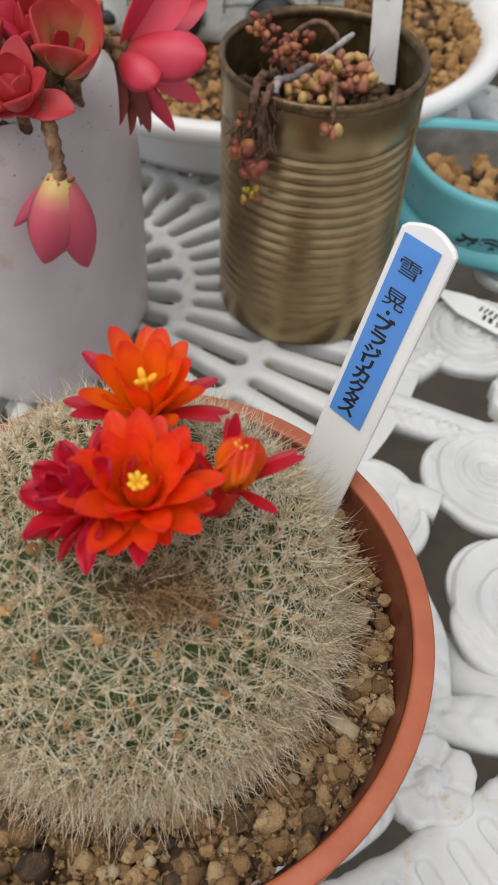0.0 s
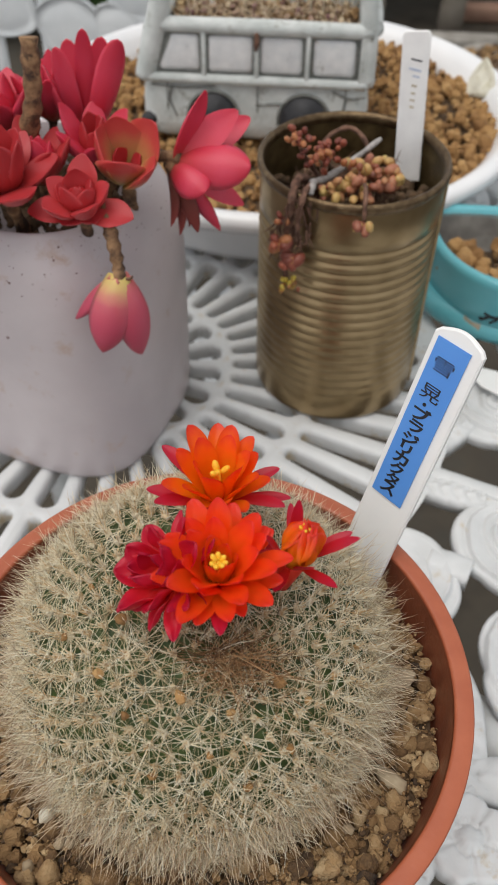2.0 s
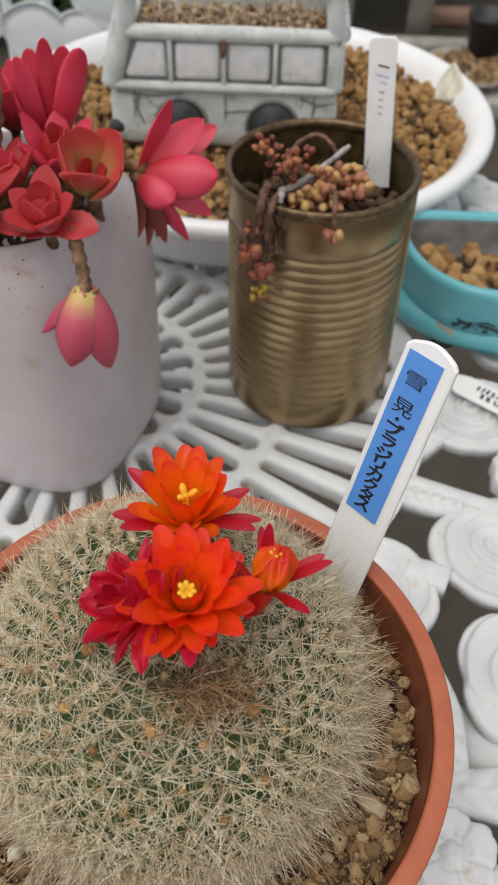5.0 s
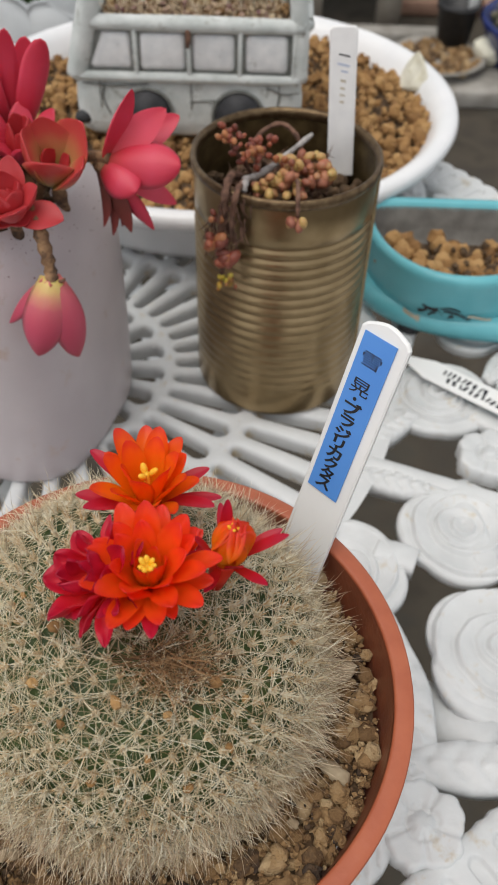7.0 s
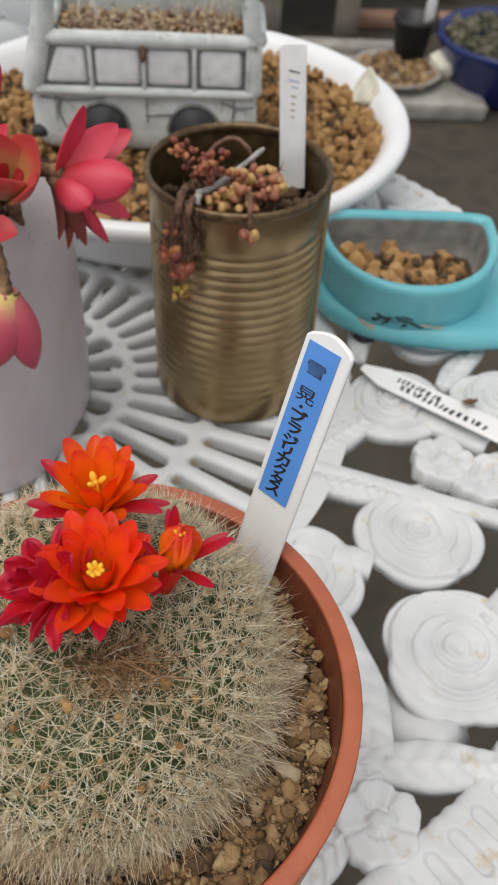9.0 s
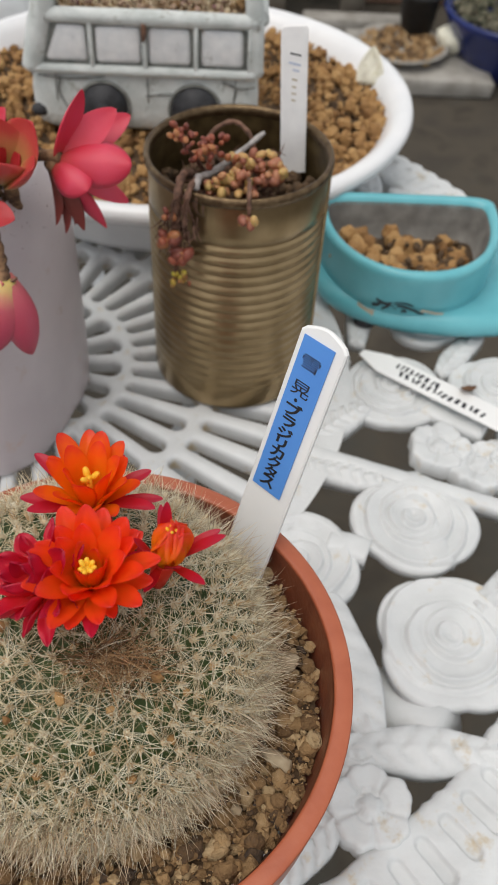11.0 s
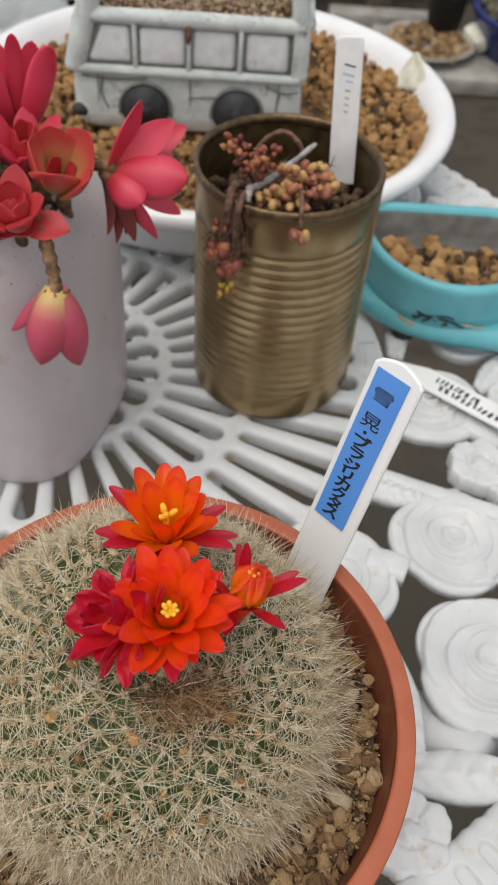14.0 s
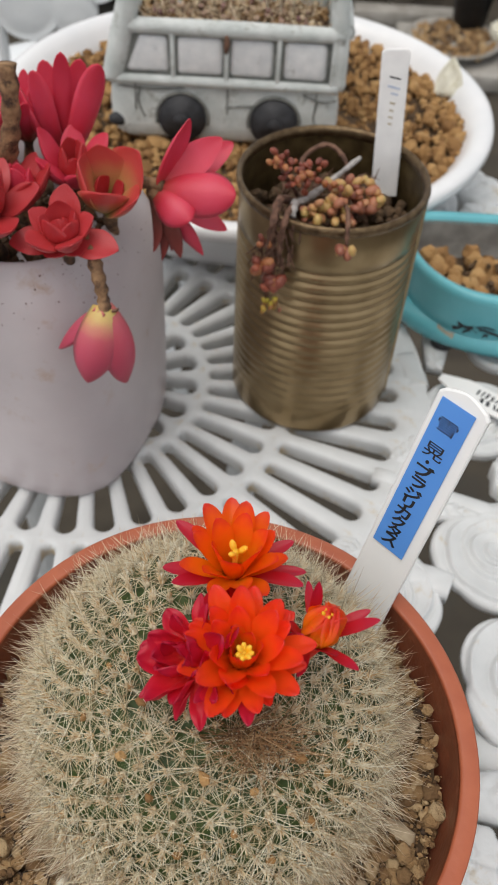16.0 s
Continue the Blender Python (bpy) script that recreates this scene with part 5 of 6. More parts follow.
# the scarlet ones beside and behind
rosette((-0.0960, 0.2500, 0.1300), (0.05, -0.25, 1.0), [(4, 10, 0.0160, 0.0095, 0.0035, 0.4, 0.35, 0, 0, 360, O_), (6, 26, 0.0240, 0.0125, 0.0040, 0.30, 0.3, 20, 0, 360, S_), (6, 58, 0.0215, 0.0120, 0.0038, 0.2, 0.25, 40, 0, 360, S_)], 111)
rosette((-0.1060, 0.2870, 0.1330), (0.0, -0.1, 1.0), [(5, 14, 0.0190, 0.0095, 0.0038, 0.3, 0.25, 0, 0, 360, R_), (7, 42, 0.0220, 0.0105, 0.0038, 0.25, 0.2, 20, 0, 360, R_)], 130)
rosette((-0.1230, 0.2600, 0.1300), (-0.2, -0.2, 1.0), [(5, 16, 0.0170, 0.0095, 0.0038, 0.3, 0.25, 0, 0, 360, S_), (7, 48, 0.0210, 0.0105, 0.0038, 0.25, 0.2, 20, 0, 360, R_)], 149)
rosette((-0.0880, 0.2650, 0.1270), (0.05, -0.15, 1.0), [(4, 14, 0.0150, 0.0085, 0.0034, 0.3, 0.25, 0, 0, 360, R_), (6, 44, 0.0185, 0.0095, 0.0034, 0.3, 0.25, 30, 0, 360, S_)], 167)
rosette((-0.1080, 0.2420, 0.1290), (-0.05, -0.35, 1.0), [(4, 10, 0.0150, 0.0090, 0.0036, 0.3, 0.3, 0, 0, 360, O_), (5, 30, 0.0195, 0.0105, 0.0038, 0.3, 0.3, 20, 0, 360, S_), (6, 60, 0.0200, 0.0110, 0.0036, 0.25, 0.25, 45, 0, 360, S_)], 181)
rosette((-0.0920, 0.2990, 0.1330), (-0.05, 0.0, 1.0), [(5, 16, 0.0200, 0.0080, 0.0036, 0.25, 0.25, 0, 0, 360, R_), (6, 40, 0.0210, 0.0090, 0.0036, 0.25, 0.2, 30, 0, 360, R_)], 203)
for i, (pts, rr) in enumerate([([(-0.0950, 0.2760, 0.110), (-0.0935, 0.2740, 0.135), (-0.0885, 0.2720, 0.152), (-0.0875, 0.2750, 0.170)], [0.0034, 0.0033, 0.0031, 0.0027]),
                               ([(-0.0700, 0.2640, 0.111), (-0.0640, 0.2500, 0.1270), (-0.0595, 0.2390, 0.1260), (-0.0568, 0.2335, 0.1180), (-0.0557, 0.2302, 0.1120)], [0.0024, 0.0024, 0.0023, 0.0021, 0.0021]),
                               ([(-0.0720, 0.2800, 0.111), (-0.0600, 0.2740, 0.1300), (-0.0500, 0.2700, 0.1350), (-0.0400, 0.2670, 0.1355)], [0.0024, 0.0022, 0.0020, 0.0020]),
                               ([(-0.0780, 0.2950, 0.108), (-0.0775, 0.2960, 0.1250)], [0.0026, 0.0024]), ([(-0.0600, 0.2750, 0.108), (-0.0585, 0.2650, 0.1290)], [0.0024, 0.0022]),
                               ([(-0.0720, 0.2560, 0.108), (-0.0690, 0.2440, 0.1330)], [0.0022, 0.0020]), ([(-0.0960, 0.2600, 0.108), (-0.0960, 0.2500, 0.1300)], [0.0024, 0.0022]),
                               ([(-0.1050, 0.2880, 0.108), (-0.1060, 0.2870, 0.1330)], [0.0024, 0.0022]), ([(-0.1150, 0.2680, 0.108), (-0.1200, 0.2640, 0.1200), (-0.1230, 0.2600, 0.1300)], [0.0024, 0.0023, 0.0022]),
                               ([(-0.0730, 0.2830, 0.108), (-0.0720, 0.2780, 0.1290)], [0.0024, 0.0022]),
                               ([(-0.0870, 0.2680, 0.108), (-0.0880, 0.2650, 0.1280)], [0.0022, 0.0020]), ([(-0.1060, 0.2520, 0.108), (-0.1080, 0.2420, 0.1290)], [0.0022, 0.0020]), ([(-0.0930, 0.2960, 0.108), (-0.0920, 0.2990, 0.1330)], [0.0022, 0.0020])]):
    part("stem", tube(pts, rr, 10, 0.26, i), BARK, red, "jointed brown stem")
hk = [(-0.0557, 0.2302, 0.1130), (-0.0525, 0.2290, 0.1135), (-0.0510, 0.2285, 0.1150)]
part("stem", tube(hk, [0.0006, 0.0006, 0.0004], 6, 0.2), DARK_STEM, red, "dry dark leaf scar hook")

# ---- the wide white bowl of grit with the toy bus planter standing in it ----
BC, BA, BB, BZ = Vector((-0.0205, 0.5085, 0.0)), 0.1484, 0.1402, 0.050
bowl = thing("bowl", BC, "wide oval white glazed bowl with thick rolled rim, holding grit", "bowl")
part("body", lathe([(0.70, 0.0), (0.74, 0.001), (0.80, 0.010), (0.88, 0.030), (0.935, 0.0375), (0.965, 0.0385), (0.990, 0.0415), (1.0, 0.0455), (0.992, 0.0490), (0.968, 0.0503), (0.935, 0.0490), (0.905, 0.0450), (0.87, 0.036), (0.80, 0.016), (0.002, 0.012)],
                   120, BC, BA, BB), ENAMEL, bowl)
rng = np.random.default_rng(44)
n = 4000
xy = scatter_disc(rng, n, 0, 0.885, BA, BB)
zz = 0.0370 + 0.0040 * rng.random(n) + 0.0025 * np.sin(xy[:, 0] * 55 + 1.0) * np.cos(xy[:, 1] * 40)
v1, f1 = lumps(rng, np.c_[xy + [BC.x, BC.y], zz], rng.gamma(3.0, 0.00060, n) + 0.0008, fine=False)
tagged(from_arrays("bowl_grit", v1, f1, AKADAMA, smooth=False), "ochre-brown baked clay grit filling the bowl", "grit", kind="stuff")
tagged(part("grit_bed", lathe([(0.885, 0.0), (0.4, 0.0006), (0.002, 0.001)], 64, (BC.x, BC.y, 0.0355), BA, BB, cap_low=False, cap_high=True), SOIL_BED, None), "brown grit bed under the clay grains", "grit", kind="stuff")
sh = blade(0.023, 0.017, 0.0030, 0.35, 0.92, 0.30, 0.25, 0.30, 12, 10, 0.03)
sh.materials.append(STONE_WHITE)
shell = new("shell", sh)
shell.matrix_basis = pose(0.1049, 0.5378, 0.0405, 62, 0, -8)
tagged(shell, "cream fan-shaped shell standing in the bowl's clay grit", "shell")

BUS_X0, BUS_X1, BUS_Y0, BUS_Y1, BUS_Z0 = -0.0940, 0.0325, 0.4620, 0.5220, 0.0430
bus = thing("bus_planter", ((BUS_X0 + BUS_X1) / 2, 0.492, BUS_Z0), "weathered grey-white concrete bus-shaped planter with an open top", "planter")


def slab_box(x0, x1, y0, y1, z0, z1, bevel=0.002, seg=3, seed=1, rough=0.0004):
    """A block with rounded, slightly uneven edges."""
    bm = bmesh.new()
    bmesh.ops.create_cube(bm, size=1.0, matrix=Matrix.Translation(((x0 + x1) / 2, (y0 + y1) / 2, (z0 + z1) / 2)) @ Matrix.Diagonal((x1 - x0, y1 - y0, z1 - z0, 1)))
    bmesh.ops.bevel(bm, geom=bm.edges[:], offset=bevel, segments=seg, affect="EDGES", profile=0.5)
    for v in bm.verts:
        v.co += Vector((noise.noise(v.co * 90 + Vector((seed, 0, 0))), noise.noise(v.co * 90 + Vector((0, seed, 0))), noise.noise(v.co * 90 + Vector((0, 0, seed))))) * rough
    return bm


# lower hull with a sloping nose, then the waist rail, posts, window panels and the top rail
def plan(x0, x1, y0, y1, r, z):
    """Half of a rounded oblong in plan: round the front corners from one side to the other."""
    left = [(x0 + r - r * math.sin(a), y0 + r - r * math.cos(a), z) for a in np.linspace(math.pi / 2, 0, 8)]
    right = [(x1 - r + r * math.sin(a), y0 + r - r * math.cos(a), z) for a in np.linspace(0, math.pi / 2, 8)]
    return [(x0, y1, z)] + left + right + [(x1, y1, z)]


hull = []
for inset, z in ((0.0050, BUS_Z0), (0.0015, BUS_Z0 + 0.003), (0.0, BUS_Z0 + 0.010), (0.0002, 0.0640), (0.0012, 0.0720), (0.0030, 0.0765)):
    x0, x1, y0, y1 = BUS_X0 + inset, BUS_X1 - inset, BUS_Y0 + inset * 0.6, BUS_Y1 - inset
    front = plan(x0, x1, y0, (y0 + y1) / 2, 0.010, z)
    hull.append(front + [(x, y0 + y1 - y, z) for x, y, _ in reversed(front)][1:-1])
part("hull", loft(hull), CONCRETE, bus)
rail = plan(BUS_X0 + 0.0005, BUS_X1 - 0.0005, BUS_Y0, BUS_Y1 - 0.008, 0.010, 0.0775)
part("waist_rail", tube(rail, [0.0027] * len(rail), 10, 0.12, 3), CONCRETE, bus)
rail = plan(BUS_X0 + 0.0125, BUS_X1 - 0.0005, BUS_Y0 + 0.0012, BUS_Y1 - 0.008, 0.008, 0.1050)
part("top_rail", tube(rail, [0.0040] * len(rail), 10, 0.10, 5), CONCRETE, bus)
part("side_wall", slab_box(BUS_X0 + 0.004, BUS_X1 - 0.0005, BUS_Y0 + 0.0010, BUS_Y0 + 0.0050, 0.0760, 0.1030, 0.0005, 1), GROUT, bus, "dark weathered recess behind the window panels")
WX = [(-0.0825, -0.0600), (-0.0560, -0.0315), (-0.0280, -0.0050), (0.0000, 0.0230)]
for i, (x0, x1) in enumerate(WX):
    bm = slab_box(x0 + 0.0003, x1 - 0.0003, BUS_Y0 - 0.0006, BUS_Y0 + 0.003, 0.0816, 0.1003, 0.0024, 3, i)
    if i == 0:
        for v in bm.verts:
            if v.co.z > 0.092 and v.co.x < (x0 + x1) / 2:
                v.co.x += 0.006
    part("window_panel", bm, WINDOW_PAINT, bus, "blank moulded window panel")
for x in (-0.0580, -0.0298, -0.0025, 0.0262):
    part("window_post", slab_box(x - 0.0012, x + 0.0012, BUS_Y0 - 0.0018, BUS_Y0 + 0.003, 0.0780, 0.1030, 0.0007, 2), CONCRETE, bus)
for y0 in (BUS_Y0 - 0.001, BUS_Y1 - 0.006):
    part("corner_pillar", tube([(BUS_X0 + 0.003, y0 + 0.0035, 0.0765), (BUS_X0 + 0.008, y0 + 0.0035, 0.0950), (BUS_X0 + 0.0140, y0 + 0.0035, 0.1180), (BUS_X0 + 0.0165, y0 + 0.0035, 0.1500)], [0.0056, 0.0060, 0.0058, 0.0050], 12), CONCRETE, bus)
    part("corner_pillar", tube([(BUS_X1 - 0.0030, y0 + 0.0035, 0.0770), (BUS_X1 - 0.0035, y0 + 0.0035, 0.1000), (BUS_X1 - 0.0065, y0 + 0.0035, 0.1250), (BUS_X1 - 0.0110, y0 + 0.0035, 0.1480)], [0.0044, 0.0046, 0.0046, 0.0042], 12), CONCRETE, bus)
part("front_wall", slab_box(BUS_X0 + 0.006, BUS_X0 + 0.0140, BUS_Y0 + 0.004, BUS_Y1 - 0.004, 0.0760, 0.1080, 0.002), CONCRETE, bus)
part("rear_wall", slab_box(BUS_X1 - 0.0085, BUS_X1 - 0.0030, BUS_Y0 + 0.004, BUS_Y1 - 0.002, 0.0760, 0.1420, 0.002), CONCRETE, bus)
part("back_wall", slab_box(BUS_X0 + 0.012, BUS_X1 - 0.003, BUS_Y1 - 0.006, BUS_Y1, 0.0760, 0.1480, 0.002), CONCRETE, bus)
part("roof_frame", slab_box(BUS_X0 + 0.012, BUS_X1 - 0.0080, BUS_Y1 - 0.009, BUS_Y1 + 0.001, 0.1470, 0.1540, 0.002), CONCRETE, bus)
for x in (-0.0535, -0.0030):
    wheel_y = BUS_Y0
    bm = bmesh.new()
    bmesh.ops.create_cone(bm, cap_ends=True, segments=36, radius1=0.0130, radius2=0.0130, depth=0.007, matrix=Matrix.Translation((x, wheel_y - 0.0005, 0.0570)) @ Matrix.Rotation(math.pi / 2, 4, "X"))
    bmesh.ops.bevel(bm, geom=[e for e in bm.edges if len(e.link_faces) == 2 and e.calc_face_angle(0) > 1.0], offset=0.0016, segments=2, affect="EDGES")
    w = part("wheel", bm, WHEEL, bus, "black painted round wheel")
    arch = [(x + 0.0143 * math.cos(a), wheel_y - 0.0008, 0.0570 + 0.0143 * math.sin(a)) for a in np.linspace(-0.25, math.pi + 0.25, 16)]
    part("wheel_arch", tube(arch, [0.0009] * 16, 8), GROUT, bus, "weathered grey wheel arch")
    bm = bmesh.new()
    bmesh.ops.create_cone(bm, cap_ends=True, segments=24, radius1=0.0045, radius2=0.0038, depth=0.0016, matrix=Matrix.Translation((x, wheel_y - 0.0046, 0.0570)) @ Matrix.Rotation(math.pi / 2, 4, "X"))
    part("hub", bm, WHEEL, w, "flat black hub")
for k, pts in enumerate(([(-0.088, 0.0735), (-0.070, 0.0722), (-0.052, 0.0738)], [(-0.030, 0.0640), (-0.016, 0.0652), (-0.006, 0.0632)], [(0.012, 0.0735), (0.022, 0.0700), (0.030, 0.0712)], [(-0.076, 0.0735), (-0.0775, 0.0650), (-0.0740, 0.0560)], [(0.020, 0.0700), (0.0185, 0.0610), (0.0210, 0.0540)])):
    part("crack", tube([(x, BUS_Y0 - 0.0002, z) for x, z in pts], [0.0005, 0.0006, 0.0004], 6, 0.3, k), GROUT, bus, "dark weathered crack")
part("rust_drip", tube([(-0.0298, BUS_Y0 - 0.0016, 0.1035), (-0.0296, BUS_Y0 - 0.0022, 0.0985), (-0.0300, BUS_Y0 - 0.0020, 0.0940)], [0.0014, 0.0016, 0.0007], 8, 0.3), DARK_STEM, bus, "rust-brown drip stain")
for x in (-0.0790, -0.0290, 0.0190):
    part("panel_line", slab_box(x - 0.0003, x + 0.0003, BUS_Y0 - 0.0004, BUS_Y0 + 0.001, 0.0600, 0.0750, 0.0001, 1), GROUT, bus)
bm = bmesh.new()
bmesh.ops.create_icosphere(bm, subdivisions=2, radius=0.0048, matrix=Matrix.Translation((BUS_X0 + 0.004, BUS_Y0 + 0.002, 0.0530)) @ Matrix.Diagonal((1.1, 0.7, 0.8, 1)))
part("headlight", bm, WHEEL, bus, "dark round headlight")
rng = np.random.default_rng(55)
n = 420
xy = np.c_[rng.uniform(BUS_X0 + 0.016, BUS_X1 - 0.010, n), rng.uniform(BUS_Y0 + 0.006, BUS_Y1 - 0.008, n)]
v1, f1 = lumps(rng, np.c_[xy, 0.0985 + 0.003 * rng.random(n)], rng.uniform(0.0010, 0.0030, n), fine=False)
tagged(from_arrays("bus_grit", v1, f1, SOIL, smooth=False), "tan grit filling the bus planter", "grit", kind="stuff")
tagged(part("bus_grit_bed", slab_box(BUS_X0 + 0.014, BUS_X1 - 0.009, BUS_Y0 + 0.005, BUS_Y1 - 0.006, 0.0800, 0.0985, 0.001), SOIL_BED, None), "brown soil bed in the bus planter", "soil", kind="stuff")
dry = thing("dried_sedum", (-0.03, 0.49, 0.099), "shrivelled brown and purple sedum remains on tan grit", "succulent")
n = 300
rt = np.c_[rng.uniform(BUS_X0 + 0.02, BUS_X1 - 0.014, n), rng.uniform(BUS_Y0 + 0.008, BUS_Y1 - 0.012, n), np.full(n, 0.0995)]
wy = rng.normal(size=(n, 3)) * [1, 1, 0.4] + [0, 0, 0.55]
wy /= np.linalg.norm(wy, axis=1)[:, None]
v1, f1 = spines(rng, rt, wy, rng.uniform(0.006, 0.020, n), 0.00040, 0.3)
tagged(from_arrays("dry_straw", v1, f1, OLD_SPINE, dry), kind="stuff")
n = 240
v1, f1 = lumps(rng, np.c_[rng.uniform(BUS_X0 + 0.02, BUS_X1 - 0.014, n), rng.uniform(BUS_Y0 + 0.008, BUS_Y1 - 0.012, n), 0.101 + 0.005 * rng.random(n)], rng.uniform(0.0009, 0.0022, n), fine=False)
tagged(from_arrays("dry_bead_matter", v1, f1, DRY_BEAD, dry), kind="stuff")
part("stem", tube([(-0.056, 0.497, 0.099), (-0.059, 0.495, 0.118), (-0.055, 0.494, 0.140)], [0.0014, 0.0012, 0.0010], 8, 0.2), OLD_PLASTIC, dry, "bleached pale stalk")
for k in range(4):
    part("stem", tube([(-0.008 + 0.006 * k, 0.49, 0.099), (-0.010 + 0.007 * k, 0.488, 0.112), (-0.006 + 0.006 * k, 0.489, 0.128)], [0.0006, 0.0005, 0.0004], 6, 0.2, k), SCUFF, dry, "dry straw stalk")

# ---- the turquoise planter ----
planter = thing("turquoise_planter", (0.112, 0.375, 0.0), "chipped turquoise glazed planter with flat-backed oval mouth, half full", "planter")


def d_outline(x0, x1, y_front, y_back, z, lean=0.0, n=96, back=5.0, flat=0.16):
    """A mouth that is round in front and nearly flat behind."""
    cx, rx = (x0 + x1) / 2, (x1 - x0) / 2
    mid = y_back - (y_back - y_front) * flat
    out = []
    for i in range(n):
        a = 2 * math.pi * i / n
        c, s = math.cos(a), math.sin(a)
        p = back if s > 0 else 2.15
        k = 1 / (abs(c) ** p + abs(s) ** p) ** (1 / p)
        ry = (y_back - mid) if s > 0 else (mid - y_front)
        out.append((cx + rx * k * c, mid + ry * k * s, z + lean * (k * s)))
    return out


TP = [(0.0690, 0.1565, 0.3420, 0.4020, 0.0120), (0.0660, 0.1590, 0.3385, 0.4060, 0.0150), (0.0652, 0.1590, 0.3372, 0.4062, 0.0220), (0.0648, 0.1590, 0.3362, 0.4065, 0.0300), (0.0640, 0.1590, 0.3350, 0.4075, 0.0370),
      (0.0636, 0.1593, 0.3342, 0.4080, 0.0400), (0.0645, 0.1583, 0.3350, 0.4072, 0.0424), (0.0665, 0.1563, 0.3375, 0.4050, 0.0430), (0.0685, 0.1543, 0.3400, 0.4030, 0.0418), (0.0695, 0.1533, 0.3410, 0.4020, 0.0390)]
part("body", loft([d_outline(*r) for r in TP], cap_high=False), TEAL, planter)
part("chassis", loft([d_outline(x0, x1, y0, y1, z, back=3.0, flat=0.42) for x0, x1, y0, y1, z in ((0.068, 0.204, 0.3380, 0.4060, 0.0045), (0.0640, 0.209, 0.3345, 0.4090, 0.0060), (0.0630, 0.211, 0.3335, 0.4100, 0.0090), (0.0632, 0.210, 0.3340, 0.4098, 0.0125), (0.0645, 0.206, 0.3360, 0.4085, 0.0150), (0.068, 0.196, 0.3400, 0.4050, 0.0165))]), TEAL, planter, "flared turquoise foot")
# added black feet; they stand in for the dark shade under the planter
for x, y in ((0.090, 0.351), (0.172, 0.353), (0.088, 0.396), (0.172, 0.394)):
    part("wheel", lathe([(0.0050, 0.0), (0.0060, 0.0008), (0.0060, 0.0050), (0.0045, 0.0056)], 24, (x, y, 0.0), cap_high=True), WHEEL, planter, "added stubby foot, black for the shade under the planter")
part("liner", loft([d_outline(*r) for r in ((0.0693, 0.1535, 0.3408, 0.4022, 0.0400), (0.0710, 0.1515, 0.3430, 0.4005, 0.0300), (0.0730, 0.1495, 0.3450, 0.3990, 0.0180))], cap_low=False), TEAL_INSIDE, planter, "bare grey unglazed inside")
rng = np.random.default_rng(66)
n = 95
xy = np.c_[rng.uniform(0.074, 0.142, n), rng.uniform(0.350, 0.392, n)]
ok = ((xy[:, 0] - 0.108) / 0.036) ** 2 + ((xy[:, 1] - 0.372) / 0.028) ** 2 < 1
xy = xy[ok]
lump_at, lump_r = (np.c_[xy, 0.0215 + 0.0050 * rng.random(len(xy)) + 0.006 * np.clip((0.112 - xy[:, 0]) / 0.03, 0, 1)], rng.uniform(0.0032, 0.0068, len(xy)))
fill = tagged(part("planter_soil", loft([d_outline(0.0725, 0.1500, 0.3446, 0.3994, z) for z in (0.0170, 0.0195)]), SOIL_BED, None), "brown soil under the clay lumps in the turquoise planter", "soil", kind="stuff")
grains("clay_lump", rng, lump_at, lump_r, CLAY_LUMP, fill, 0.3, (0.75, 1.1))
n = 60
v1, f1 = lumps(rng, np.c_[rng.uniform(0.085, 0.140, n), rng.uniform(0.352, 0.385, n), 0.0265 + 0.004 * rng.random(n)], rng.uniform(0.0014, 0.0028, n))
tagged(from_arrays("dark_planter_grit", v1, f1, SOIL_BED, smooth=False), "dark grey stone chips among the tan grit", "grit", kind="stuff")
# painted marks and scuffs on its front, bent to the wall
for k, (a0, a1, z0, z1, material, label) in enumerate([(-106, -95, 0.0254, 0.0264, INK, "black brush mark"), (-104, -92, 0.0232, 0.0246, INK, "black brush mark"), (-96, -88, 0.0222, 0.0234, INK, "black brush mark"), (-116, -107, 0.0250, 0.0268, INK, "black brush mark"), (-118, -113, 0.0222, 0.0242, INK, "black brush mark"), (-112, -108, 0.0215, 0.0232, INK, "black brush mark"), (-101, -98, 0.0205, 0.0222, INK, "black brush mark"), (-110, -104, 0.0232, 0.0238, INK, "black brush mark"), (-90, -76, 0.0215, 0.0228, SCUFF, "worn bare scuff"), (-126, -116, 0.0155, 0.0195, SCUFF, "worn bare scuff")]):
    cols = []
    for a in np.linspace(radians(a0), radians(a1), 9):
        c, s = math.cos(a), math.sin(a)
        kk = 1 / (abs(c) ** 2.15 + abs(s) ** 2.15) ** (1 / 2.15)
        t = (a - radians(a0)) / (radians(a1) - radians(a0))
        bow = 0.0012 * math.sin(math.pi * t + k)
        cols.append([(0.1140 + 0.0498 * kk * c, 0.3978 + 0.0614 * kk * s, z + bow - 0.003) for z in np.linspace(z0, z1, 3)])
    part("painted_mark", loft(cols, closed=False, cap_low=False, cap_high=False), material, planter, label)

